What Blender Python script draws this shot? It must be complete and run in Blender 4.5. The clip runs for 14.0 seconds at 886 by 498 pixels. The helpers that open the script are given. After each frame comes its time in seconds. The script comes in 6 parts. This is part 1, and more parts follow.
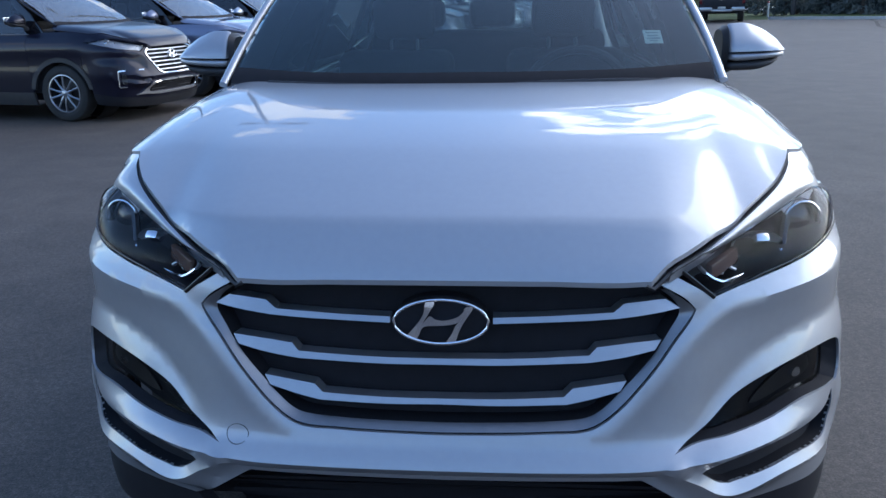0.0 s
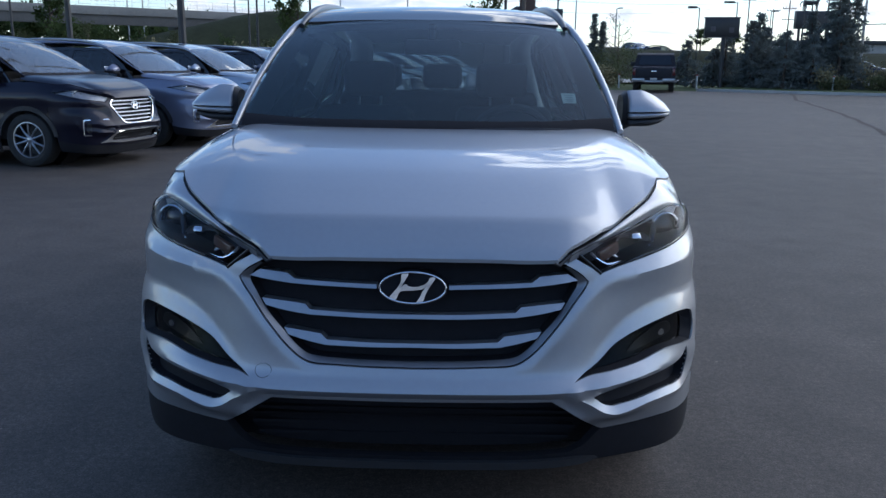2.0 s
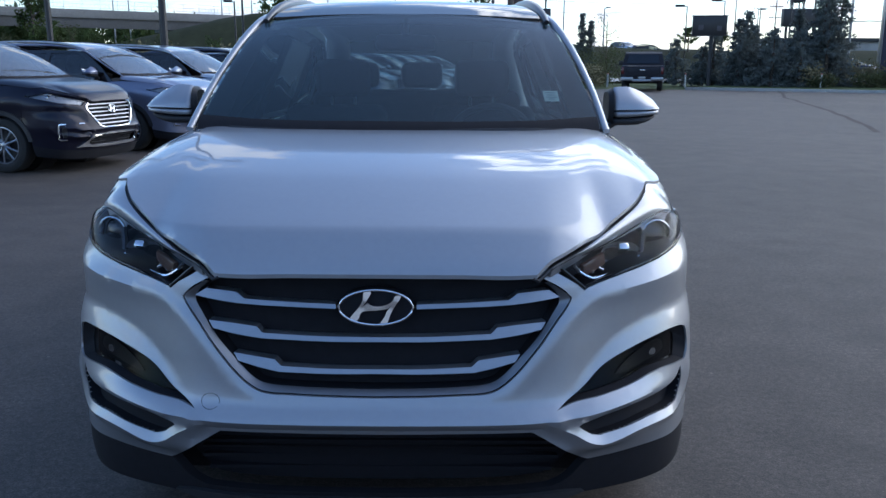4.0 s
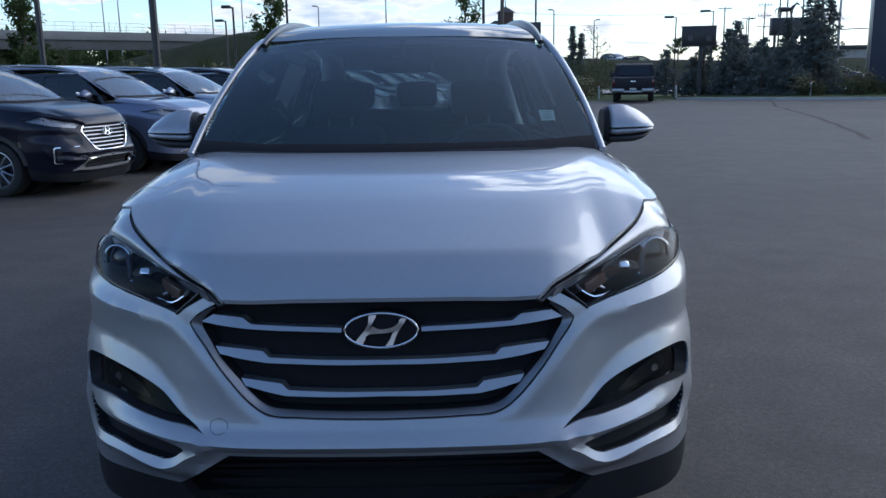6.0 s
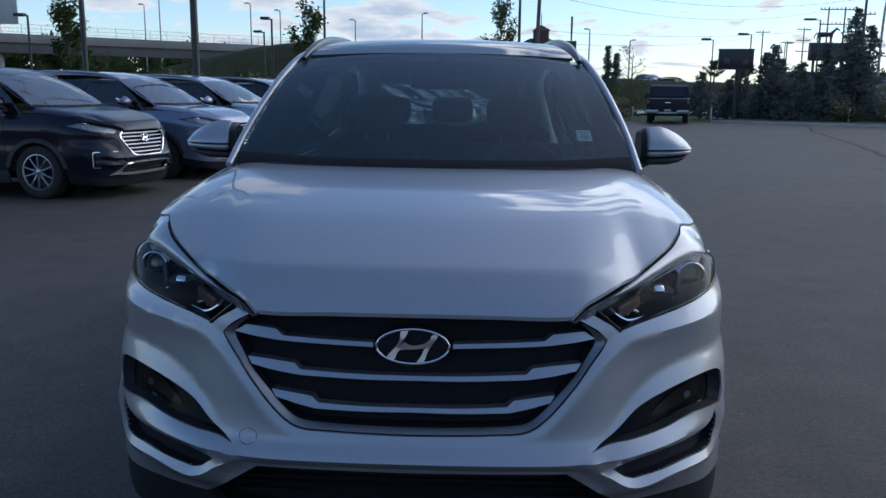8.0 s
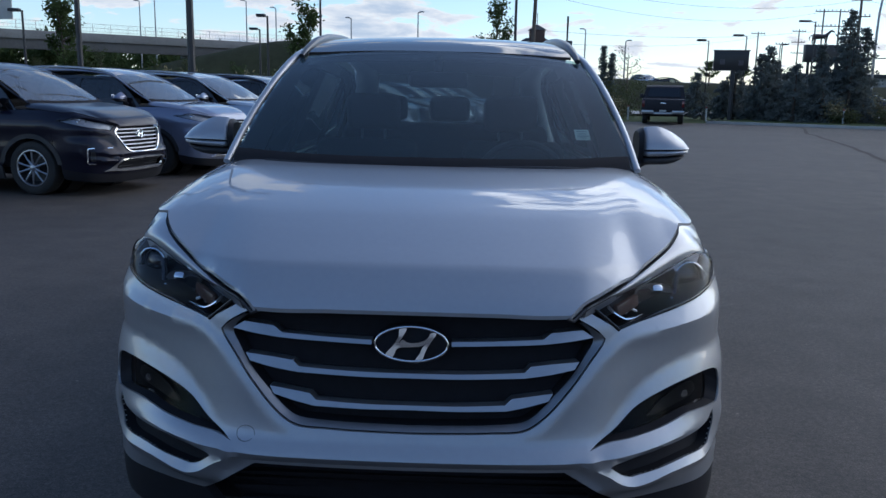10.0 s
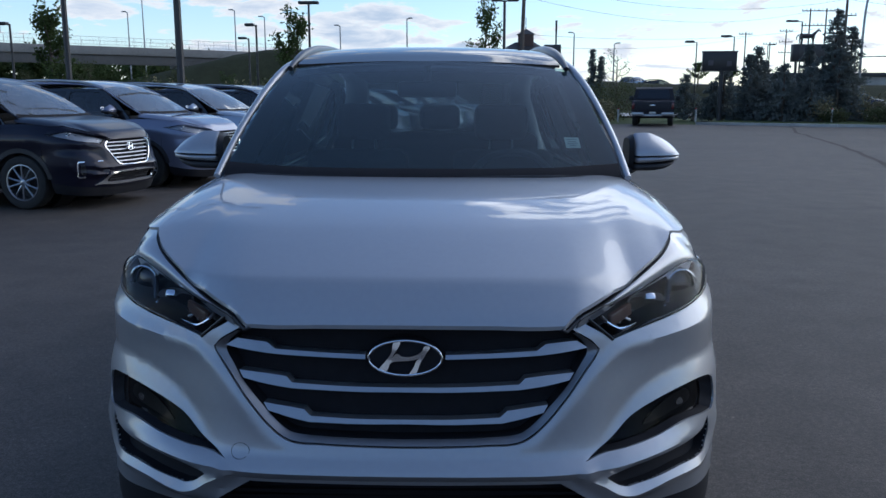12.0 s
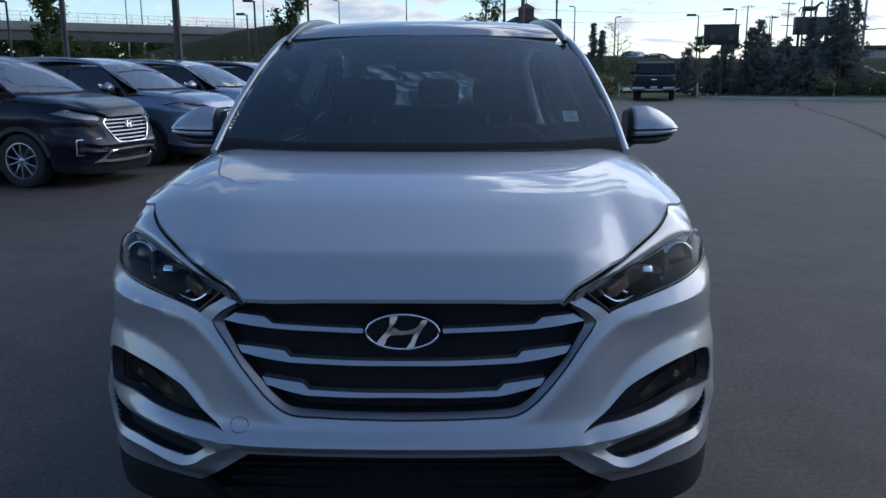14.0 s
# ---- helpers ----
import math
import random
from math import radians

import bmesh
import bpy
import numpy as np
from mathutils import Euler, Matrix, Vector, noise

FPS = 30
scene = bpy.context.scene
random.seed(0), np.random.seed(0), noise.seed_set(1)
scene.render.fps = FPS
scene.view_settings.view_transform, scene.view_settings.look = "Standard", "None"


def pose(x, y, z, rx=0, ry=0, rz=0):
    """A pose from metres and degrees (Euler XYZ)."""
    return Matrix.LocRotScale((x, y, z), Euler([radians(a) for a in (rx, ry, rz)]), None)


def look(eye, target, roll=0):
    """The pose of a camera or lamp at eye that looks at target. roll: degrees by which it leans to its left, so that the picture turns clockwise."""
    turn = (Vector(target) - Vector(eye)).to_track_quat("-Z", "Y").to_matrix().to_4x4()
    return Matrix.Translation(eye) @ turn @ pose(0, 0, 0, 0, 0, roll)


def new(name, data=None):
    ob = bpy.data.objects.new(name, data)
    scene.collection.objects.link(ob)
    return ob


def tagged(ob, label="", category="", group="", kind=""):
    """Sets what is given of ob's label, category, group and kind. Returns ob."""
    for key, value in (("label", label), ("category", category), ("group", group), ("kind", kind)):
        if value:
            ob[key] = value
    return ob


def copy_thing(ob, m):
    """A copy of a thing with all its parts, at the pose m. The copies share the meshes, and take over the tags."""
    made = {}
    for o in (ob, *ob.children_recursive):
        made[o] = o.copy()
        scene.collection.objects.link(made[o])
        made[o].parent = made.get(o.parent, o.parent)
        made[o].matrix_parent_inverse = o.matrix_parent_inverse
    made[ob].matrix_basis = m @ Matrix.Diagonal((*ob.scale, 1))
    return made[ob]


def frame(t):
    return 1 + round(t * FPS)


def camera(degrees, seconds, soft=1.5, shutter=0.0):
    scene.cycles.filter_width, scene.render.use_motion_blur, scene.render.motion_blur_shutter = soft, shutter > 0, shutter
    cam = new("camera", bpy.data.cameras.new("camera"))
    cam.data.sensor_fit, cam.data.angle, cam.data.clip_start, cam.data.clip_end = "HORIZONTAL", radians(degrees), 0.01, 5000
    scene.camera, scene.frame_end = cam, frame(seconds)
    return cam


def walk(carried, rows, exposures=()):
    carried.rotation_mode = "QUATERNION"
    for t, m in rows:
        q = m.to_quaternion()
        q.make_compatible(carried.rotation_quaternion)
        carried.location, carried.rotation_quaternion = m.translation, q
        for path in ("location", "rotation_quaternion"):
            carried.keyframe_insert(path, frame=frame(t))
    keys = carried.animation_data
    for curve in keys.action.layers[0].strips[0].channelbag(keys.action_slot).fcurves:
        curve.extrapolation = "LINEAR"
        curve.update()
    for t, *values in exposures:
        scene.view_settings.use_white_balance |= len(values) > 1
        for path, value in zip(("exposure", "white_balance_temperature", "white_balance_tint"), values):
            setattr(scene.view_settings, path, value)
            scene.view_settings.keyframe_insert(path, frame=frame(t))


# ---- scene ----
from mathutils import geometry

cam = camera(56.67, 14.0)
# seconds, x, y, z, yaw, pitch, roll
PATH = [
    (0.0, 0.157, -1.491, 1.413, 5.35, -16.97, 1.28),
    (0.5, 0.090, -1.770, 1.407, 1.78, -17.93, -0.76),
    (1.0, 0.164, -1.980, 1.392, 2.44, -15.03, -1.34),
    (1.5, 0.182, -2.111, 1.423, 2.05, -13.16, -0.24),
    (2.0, 0.141, -2.209, 1.424, 1.61, -12.83, -0.53),
    (2.5, 0.150, -2.167, 1.407, 1.80, -12.68, -1.63),
    (3.0, 0.184, -2.039, 1.397, 3.09, -12.43, -1.79),
    (3.5, 0.199, -1.971, 1.400, 1.66, -12.83, -0.76),
    (6.0, 0.177, -1.996, 1.433, 0.28, -11.80, 1.01),
    (6.5, 0.177, -1.990, 1.435, 0.51, -11.21, -0.27),
    (7.0, 0.163, -1.987, 1.436, 1.97, -10.18, -0.85),
    (7.5, 0.162, -1.994, 1.440, 2.57, -10.71, -0.54),
    (10.0, 0.148, -1.995, 1.437, 2.26, -10.83, -0.99),
    (10.5, 0.158, -1.990, 1.440, 0.53, -10.94, -0.00),
    (11.0, 0.155, -1.986, 1.449, 0.78, -10.53, 0.09),
    (11.5, 0.147, -1.985, 1.448, 1.83, -10.15, -0.31),
    (12.0, 0.151, -1.988, 1.455, 1.59, -10.45, 0.03),
    (12.5, 0.154, -1.974, 1.452, 1.62, -11.02, 0.19),
    (13.0, 0.145, -1.990, 1.450, 1.77, -11.55, 0.16),
    (13.5, 0.149, -1.988, 1.454, 1.52, -11.78, 0.09),
    (14.0, 0.162, -1.988, 1.448, 1.60, -12.08, 0.37),
]
walk(cam, [(t, pose(x, y, z, 90 + pitch, roll, yaw)) for t, x, y, z, yaw, pitch, roll in PATH],
     [(t, e - .50, 5680, 11.0) for t, e in ((0.0, 1.88), (0.5, 2.0), (1.0, 1.78), (1.5, 1.62), (2.0, 1.2), (2.5, 1.38), (3.0, 1.5), (3.5, 1.52), (6.0, 1.14), (6.5, 1.26), (7.0, 1.0), (7.5, .8), (10.0, .88), (12.5, .93), (14.0, .88))])


# ---------------------------------------------------------------- sky and sun
SUN_EL, SUN_AZ = 30.0, 67.0          # degrees above the ground; degrees from straight ahead (+y) towards the right (+x)
world = bpy.data.worlds.new("sky")
scene.world = world
world.use_nodes = True
wt = world.node_tree
wt.nodes.clear()


def wnode(kind, **given):
    n = wt.nodes.new(kind)
    for k, v in given.items():
        n.inputs[k].default_value = v
    return n


sky = wt.nodes.new("ShaderNodeTexSky")
sky.sky_type, sky.sun_disc = "NISHITA", False
sky.sun_elevation, sky.sun_rotation = radians(SUN_EL), radians(SUN_AZ)
sky.air_density, sky.dust_density, sky.ozone_density = 1.0, .40, 2.4
coord = wt.nodes.new("ShaderNodeTexCoord")
split = wt.nodes.new("ShaderNodeSeparateXYZ")
wt.links.new(coord.outputs["Generated"], split.inputs[0])


def wmath(op, a, b=None, clamp=False):
    n = wt.nodes.new("ShaderNodeMath")
    n.operation, n.use_clamp = op, clamp
    for i, v in enumerate((a, b)):
        if v is None:
            continue
        if isinstance(v, (int, float)):
            n.inputs[i].default_value = v
        else:
            wt.links.new(v, n.inputs[i])
    return n.outputs[0]


# fair-weather cumulus on one level overhead, so that they crowd and flatten towards the horizon
level = wmath("ADD", wmath("MAXIMUM", split.outputs[2], 0.0), .16)
plan = wt.nodes.new("ShaderNodeCombineXYZ")
wt.links.new(wmath("DIVIDE", split.outputs[0], level), plan.inputs[0])
wt.links.new(wmath("DIVIDE", split.outputs[1], level), plan.inputs[1])
plan.inputs[2].default_value = 3.7
puff = wnode("ShaderNodeTexNoise", Scale=2.7, Detail=9.0, Roughness=.58, Distortion=.35)
wt.links.new(plan.outputs[0], puff.inputs["Vector"])
soft = wnode("ShaderNodeTexNoise", Scale=.75, Detail=2.0)
wt.links.new(plan.outputs[0], soft.inputs["Vector"])
dens = wmath("ADD", wmath("MULTIPLY", puff.outputs["Fac"], .80), wmath("MULTIPLY", soft.outputs["Fac"], .35))
dens = wmath("SUBTRACT", dens, wmath("MULTIPLY", wmath("MULTIPLY", wmath("SUBTRACT", split.outputs[2], .44), 3.0, True), .20))      # clear overhead
dens = wmath("SUBTRACT", dens, wmath("MULTIPLY", wmath("MULTIPLY", wmath("SUBTRACT", split.outputs[2], .12), 8.0, True), .045))
dens = wmath("ADD", dens, wmath("MULTIPLY", wmath("MULTIPLY", wmath("SUBTRACT", .13, split.outputs[2]), 10.0, True), .022))
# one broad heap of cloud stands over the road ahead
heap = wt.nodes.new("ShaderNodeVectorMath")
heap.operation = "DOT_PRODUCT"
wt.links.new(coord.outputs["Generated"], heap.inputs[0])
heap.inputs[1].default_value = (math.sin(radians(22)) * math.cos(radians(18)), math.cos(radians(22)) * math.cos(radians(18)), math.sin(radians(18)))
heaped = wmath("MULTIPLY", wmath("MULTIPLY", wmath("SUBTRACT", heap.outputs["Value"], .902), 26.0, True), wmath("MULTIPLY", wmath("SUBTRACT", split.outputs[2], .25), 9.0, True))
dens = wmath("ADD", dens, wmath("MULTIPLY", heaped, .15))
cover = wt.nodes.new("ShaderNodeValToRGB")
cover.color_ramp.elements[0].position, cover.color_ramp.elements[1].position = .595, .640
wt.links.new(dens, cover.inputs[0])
body = wt.nodes.new("ShaderNodeValToRGB")            # bright rims, greyer cores
body.color_ramp.elements[0].position, body.color_ramp.elements[0].color = .62, (8.8, 8.4, 7.7, 1)
body.color_ramp.elements[1].position, body.color_ramp.elements[1].color = .76, (5.0, 5.7, 6.4, 1)
brim = body.color_ramp.elements.new(.66)
brim.color = (7.4, 7.5, 7.4, 1)
wt.links.new(dens, body.inputs[0])
# clouds on the sun's side show their shaded faces
toward = wt.nodes.new("ShaderNodeVectorMath")
toward.operation = "DOT_PRODUCT"
wt.links.new(coord.outputs["Generated"], toward.inputs[0])
toward.inputs[1].default_value = (math.sin(radians(SUN_AZ)) * math.cos(radians(SUN_EL)), math.cos(radians(SUN_AZ)) * math.cos(radians(SUN_EL)), math.sin(radians(SUN_EL)))
near = wmath("POWER", wmath("MAXIMUM", toward.outputs["Value"], 0.0), 6.0)
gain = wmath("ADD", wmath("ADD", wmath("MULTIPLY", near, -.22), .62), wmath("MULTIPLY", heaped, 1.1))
lit = wt.nodes.new("ShaderNodeVectorMath")
lit.operation = "SCALE"
wt.links.new(body.outputs[0], lit.inputs[0])
wt.links.new(gain, lit.inputs["Scale"])
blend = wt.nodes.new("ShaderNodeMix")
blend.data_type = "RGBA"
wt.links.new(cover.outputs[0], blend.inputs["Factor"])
dim = wt.nodes.new("ShaderNodeVectorMath")            # sky scaled down round the sun to cut its glare
dim.operation = "SCALE"
wt.links.new(sky.outputs[0], dim.inputs[0])
wt.links.new(wmath("SUBTRACT", 1.0, wmath("MULTIPLY", near, .58)), dim.inputs["Scale"])
veil = wt.nodes.new("ShaderNodeVectorMath")            # white added on the sun's side, stronger higher up, for paler hood reflections
veil.operation = "MULTIPLY_ADD"
veil.inputs[0].default_value = (2.9, 2.8, 2.65)
spread = wt.nodes.new("ShaderNodeCombineXYZ")
high = wmath("POWER", wmath("MAXIMUM", toward.outputs["Value"], 0.0), 3.0)
high = wmath("MULTIPLY", high, wmath("MULTIPLY", wmath("MAXIMUM", split.outputs[2], 0.0), 2.2, True))
for k in range(3):
    wt.links.new(high, spread.inputs[k])
wt.links.new(spread.outputs[0], veil.inputs[1])
wt.links.new(dim.outputs[0], veil.inputs[2])
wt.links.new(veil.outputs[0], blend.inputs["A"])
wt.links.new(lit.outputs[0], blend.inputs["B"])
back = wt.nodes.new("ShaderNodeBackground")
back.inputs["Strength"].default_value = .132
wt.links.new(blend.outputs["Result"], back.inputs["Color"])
wout = wt.nodes.new("ShaderNodeOutputWorld")
wt.links.new(back.outputs[0], wout.inputs["Surface"])

sun = new("sun", bpy.data.lights.new("sun", "SUN"))
sun.data.energy, sun.data.angle, sun.data.color = .92, radians(62.0), (1.0, .93, .82)
az, el = radians(SUN_AZ), radians(SUN_EL)
to_sun = Vector((math.sin(az) * math.cos(el), math.cos(az) * math.cos(el), math.sin(el)))
sun.matrix_world = look(to_sun * 50, (0, 0, 0))


# ---------------------------------------------------------------- materials
def material(name, color=(.5, .5, .5), rough=.5, metal=0.0, coat=0.0, spec=.5, noise_scale=0.0, vary=0.0, bump=0.0, bump_scale=60.0,
             rough_vary=0.0, emit=None, spots=None, coat_rough=.03):
    """A principled material with colour variation at two scales, roughness variation and fine relief, in object metres."""
    m = bpy.data.materials.new(name)
    m.use_nodes = True
    t = m.node_tree
    p = t.nodes["Principled BSDF"]
    p.inputs["Base Color"].default_value = (*color, 1)
    p.inputs["Roughness"].default_value = rough
    p.inputs["Metallic"].default_value = metal
    p.inputs["Coat Weight"].default_value = coat
    p.inputs["Coat Roughness"].default_value = coat_rough
    p.inputs["Specular IOR Level"].default_value = spec
    if emit:
        p.inputs["Emission Color"].default_value = (*emit[0], 1)
        p.inputs["Emission Strength"].default_value = emit[1]
    geo = t.nodes.new("ShaderNodeNewGeometry")
    if vary or rough_vary:
        a = t.nodes.new("ShaderNodeTexNoise")
        a.inputs["Scale"].default_value, a.inputs["Detail"].default_value = noise_scale, 8
        b = t.nodes.new("ShaderNodeTexNoise")
        b.inputs["Scale"].default_value, b.inputs["Detail"].default_value = noise_scale * 14, 4
        t.links.new(geo.outputs["Position"], a.inputs["Vector"])
        t.links.new(geo.outputs["Position"], b.inputs["Vector"])
        s = t.nodes.new("ShaderNodeMath")
        s.operation = "ADD"
        t.links.new(a.outputs["Fac"], s.inputs[0])
        t.links.new(b.outputs["Fac"], s.inputs[1])
        if vary:
            r = t.nodes.new("ShaderNodeMapRange")
            r.inputs["From Min"].default_value, r.inputs["From Max"].default_value = .65, 1.35
            r.inputs["To Min"].default_value, r.inputs["To Max"].default_value = 1 - vary, 1 + vary
            t.links.new(s.outputs[0], r.inputs["Value"])
            v = t.nodes.new("ShaderNodeVectorMath")
            v.operation = "SCALE"
            v.inputs[0].default_value = color
            t.links.new(r.outputs[0], v.inputs["Scale"])
            t.links.new(v.outputs[0], p.inputs["Base Color"])
        if rough_vary:
            r = t.nodes.new("ShaderNodeMapRange")
            r.inputs["From Min"].default_value, r.inputs["From Max"].default_value = .65, 1.35
            r.inputs["To Min"].default_value, r.inputs["To Max"].default_value = rough - rough_vary, rough + rough_vary
            t.links.new(s.outputs[0], r.inputs["Value"])
            t.links.new(r.outputs[0], p.inputs["Roughness"])
    if bump:
        n = t.nodes.new("ShaderNodeTexNoise")
        n.inputs["Scale"].default_value, n.inputs["Detail"].default_value = bump_scale, 6
        t.links.new(geo.outputs["Position"], n.inputs["Vector"])
        k = t.nodes.new("ShaderNodeBump")
        k.inputs["Strength"].default_value, k.inputs["Distance"].default_value = bump, .01
        t.links.new(n.outputs["Fac"], k.inputs["Height"])
        t.links.new(k.outputs[0], p.inputs["Normal"])
    return m


def glass(name, tint, gloss=1.5, rough=.0):
    """A thin pane: what is behind it, tinted, under a mirror image that grows at a slant."""
    m = bpy.data.materials.new(name)
    m.use_nodes = True
    t = m.node_tree
    t.nodes.remove(t.nodes["Principled BSDF"])
    a, b, f, x = (t.nodes.new(k) for k in ("ShaderNodeBsdfTransparent", "ShaderNodeBsdfGlossy", "ShaderNodeFresnel", "ShaderNodeMixShader"))
    a.inputs[0].default_value = (*tint, 1)
    b.inputs["Color"].default_value, b.inputs["Roughness"].default_value = (1, 1, 1, 1), rough
    f.inputs[0].default_value = gloss
    t.links.new(f.outputs[0], x.inputs[0])
    t.links.new(a.outputs[0], x.inputs[1])
    t.links.new(b.outputs[0], x.inputs[2])
    t.links.new(x.outputs[0], t.nodes["Material Output"].inputs[0])
    return m


def dust_sheen(m, amount, color=(.45, .47, .50)):
    """A thin diffuse film over a pane: dust, with mirrored sky put into its colour."""
    t = m.node_tree
    o = t.nodes["Material Output"].inputs[0]
    src = o.links[0].from_socket
    d, x = t.nodes.new("ShaderNodeBsdfDiffuse"), t.nodes.new("ShaderNodeMixShader")
    d.inputs[0].default_value = (*color, 1)
    n, r, geo = t.nodes.new("ShaderNodeTexNoise"), t.nodes.new("ShaderNodeMapRange"), t.nodes.new("ShaderNodeNewGeometry")
    n.inputs["Scale"].default_value, n.inputs["Detail"].default_value = 5.0, 6
    r.inputs["To Min"].default_value, r.inputs["To Max"].default_value = amount * .7, amount * 1.3
    t.links.new(geo.outputs["Position"], n.inputs["Vector"])
    t.links.new(n.outputs["Fac"], r.inputs["Value"])
    t.links.new(r.outputs[0], x.inputs[0])
    t.links.new(src, x.inputs[1])
    t.links.new(d.outputs[0], x.inputs[2])
    t.links.new(x.outputs[0], o)
    return m


def leafy(m, amount=.38):
    """Leaves let some light through."""
    t = m.node_tree
    p, o = t.nodes["Principled BSDF"], t.nodes["Material Output"].inputs[0]
    d, x = t.nodes.new("ShaderNodeBsdfTranslucent"), t.nodes.new("ShaderNodeMixShader")
    x.inputs[0].default_value = amount
    if p.inputs["Base Color"].links:
        t.links.new(p.inputs["Base Color"].links[0].from_socket, d.inputs[0])
    t.links.new(p.outputs[0], x.inputs[1])
    t.links.new(d.outputs[0], x.inputs[2])
    t.links.new(x.outputs[0], o)
    return m


def paint(name, color, rough=.38, metal=.75):
    return material(name, color, rough, metal, coat=1.0, noise_scale=60, vary=.035, rough_vary=.02, bump=.02, bump_scale=900)


SILVER = paint("silver_paint", (.36, .372, .395), .42, .68)
BLACK_PAINT = material("black_paint", (.005, .005, .015), .28, .3, coat=.36, spec=.22, noise_scale=60, vary=.1, bump=.02, bump_scale=900)
BLUE_PAINT = paint("blue_grey_paint", (.175, .19, .265), .38, .6)
PALE_PAINT = paint("pale_silver_paint", (.42, .46, .52), .36, .8)
NAVY_PAINT = paint("dark_blue_paint", (.018, .025, .06), .32, .6)
RED_BROWN_PAINT = paint("dark_red_paint", (.06, .018, .02), .32, .5)
RING_GREY = material("satin_grey", (.24, .245, .26), .36, .8, noise_scale=40, vary=.06)
SATIN = material("satin_silver", (.38, .385, .40), .34, .85, noise_scale=40, vary=.05)
CHROME = material("chrome", (.86, .87, .88), .07, 1.0, noise_scale=30, vary=.03)
BLACK = material("black_plastic", (.020, .020, .023), .55, noise_scale=30, vary=.2, bump=.10, bump_scale=500)
RAIL_BLACK = material("rail_gloss_black", (.018, .019, .022), .34, coat=.2, noise_scale=25, vary=.15)
GLOSS_BLACK = material("gloss_black", (.006, .006, .008), .10, coat=.5, noise_scale=25, vary=.1)
MESH_BLACK = material("grille_black", (.012, .012, .015), .75, spec=.22, noise_scale=40, vary=.2)
DARK_TRIM = material("dark_grey_plastic", (.03, .031, .034), .5, noise_scale=25, vary=.2, bump=.10, bump_scale=420)
RUBBER = material("tyre_rubber", (.018, .018, .018), .8, noise_scale=20, vary=.25, bump=.2, bump_scale=200)
BADGE = material("badge_chrome", (.86, .88, .92), .09, 1.0, noise_scale=30, vary=.03)
ALLOY = material("alloy", (.34, .35, .37), .28, .9, noise_scale=20, vary=.06)
# blue-green film: dust, plus the sky's reflection put in as colour
WINDSHIELD = dust_sheen(glass("windshield_glass", (.36, .50, .54), 1.50), .040, (.30, .52, .62))
# pale film also paints the bright sky reflection on the parked windscreens
ROW_GLASS = dust_sheen(glass("parked_windshield_glass", (.40, .48, .52), 2.2), .13, (.55, .60, .66))
REAR_GLASS = glass("tinted_rear_glass", (.27, .30, .31))
SIDE_GLASS = glass("side_glass", (.36, .40, .41), 1.7)
PRIVACY = glass("privacy_glass", (.10, .11, .12), 1.7)
LENS = glass("clear_lens", (.94, .95, .96), 1.16)
FOG_LENS = glass("fog_lens", (.55, .56, .57), 1.15)
ROOF_GLASS = material("panoramic_roof_glass", (.004, .005, .008), .05, noise_scale=8, vary=.1)
LAMP_DARK = material("lamp_housing", (.012, .012, .014), .35, .0, noise_scale=30, vary=.2)
# pale colour for the brow, standing for sky mirrored in the lens
BROW_GLARE = material("brow_sky_glare", (.75, .76, .78), .40, .30, noise_scale=30, vary=.25)
LAMP_GREY = material("grey_lamp_housing", (.26, .27, .29), .32, .5, noise_scale=30, vary=.3)
REFLECTOR = material("lamp_reflector", (.75, .76, .78), .12, 1.0, noise_scale=30, vary=.04)
AMBER = material("amber_lens", (.10, .06, .045), .25, noise_scale=30, vary=.1)
TAIL_RED = material("red_lamp", (.25, .008, .010), .15, coat=1.0, noise_scale=30, vary=.08)
CABIN = material("cabin_grey_plastic", (.045, .047, .052), .6, noise_scale=20, vary=.2, bump=.1)
HEADLINER = material("pale_headlining", (.30, .30, .29), .9, noise_scale=30, vary=.1)
CLOTH = material("seat_cloth", (.028, .029, .034), .9, noise_scale=40, vary=.25, bump=.25, bump_scale=300)
PAPER = material("pale_green_sticker", (.80, .90, .86), .7, noise_scale=20, vary=.06)
STEEL = material("galvanised_steel", (.30, .31, .32), .45, .8, noise_scale=6, vary=.12)
DARK_STEEL = material("dark_painted_steel", (.022, .022, .024), .5, noise_scale=5, vary=.2)
CONCRETE = material("concrete", (.34, .33, .31), .85, noise_scale=.7, vary=.16, bump=.25, bump_scale=30)
KERB_MAT = material("kerb_concrete", (.40, .39, .37), .85, noise_scale=1.3, vary=.2, bump=.3, bump_scale=40)
BRICK_MAT = material("brown_brick", (.085, .052, .042), .85, noise_scale=1.2, vary=.25, bump=.3, bump_scale=20)
WOOD_POLE = material("weathered_pole_wood", (.10, .08, .065), .85, noise_scale=3, vary=.25, bump=.3, bump_scale=30)
BARK = material("bark", (.075, .058, .045), .9, noise_scale=6, vary=.3, bump=.4, bump_scale=50)
LEAF = leafy(material("broad_leaves", (.060, .085, .030), .75, spec=.12, noise_scale=1.8, vary=.45))
SPRUCE_LEAF = leafy(material("spruce_needles", (.135, .155, .150), .9, spec=.04, noise_scale=1.5, vary=.30), .5)
SHRUB_LEAF = leafy(material("shrub_leaves", (.070, .080, .038), .8, spec=.12, noise_scale=1.2, vary=.4))
DRY_GRASS = material("tall_dry_grass", (.20, .17, .085), .85, noise_scale=2.0, vary=.35)
SIGN_DARK = material("dark_sign_panel", (.018, .017, .020), .4, noise_scale=1.5, vary=.25)
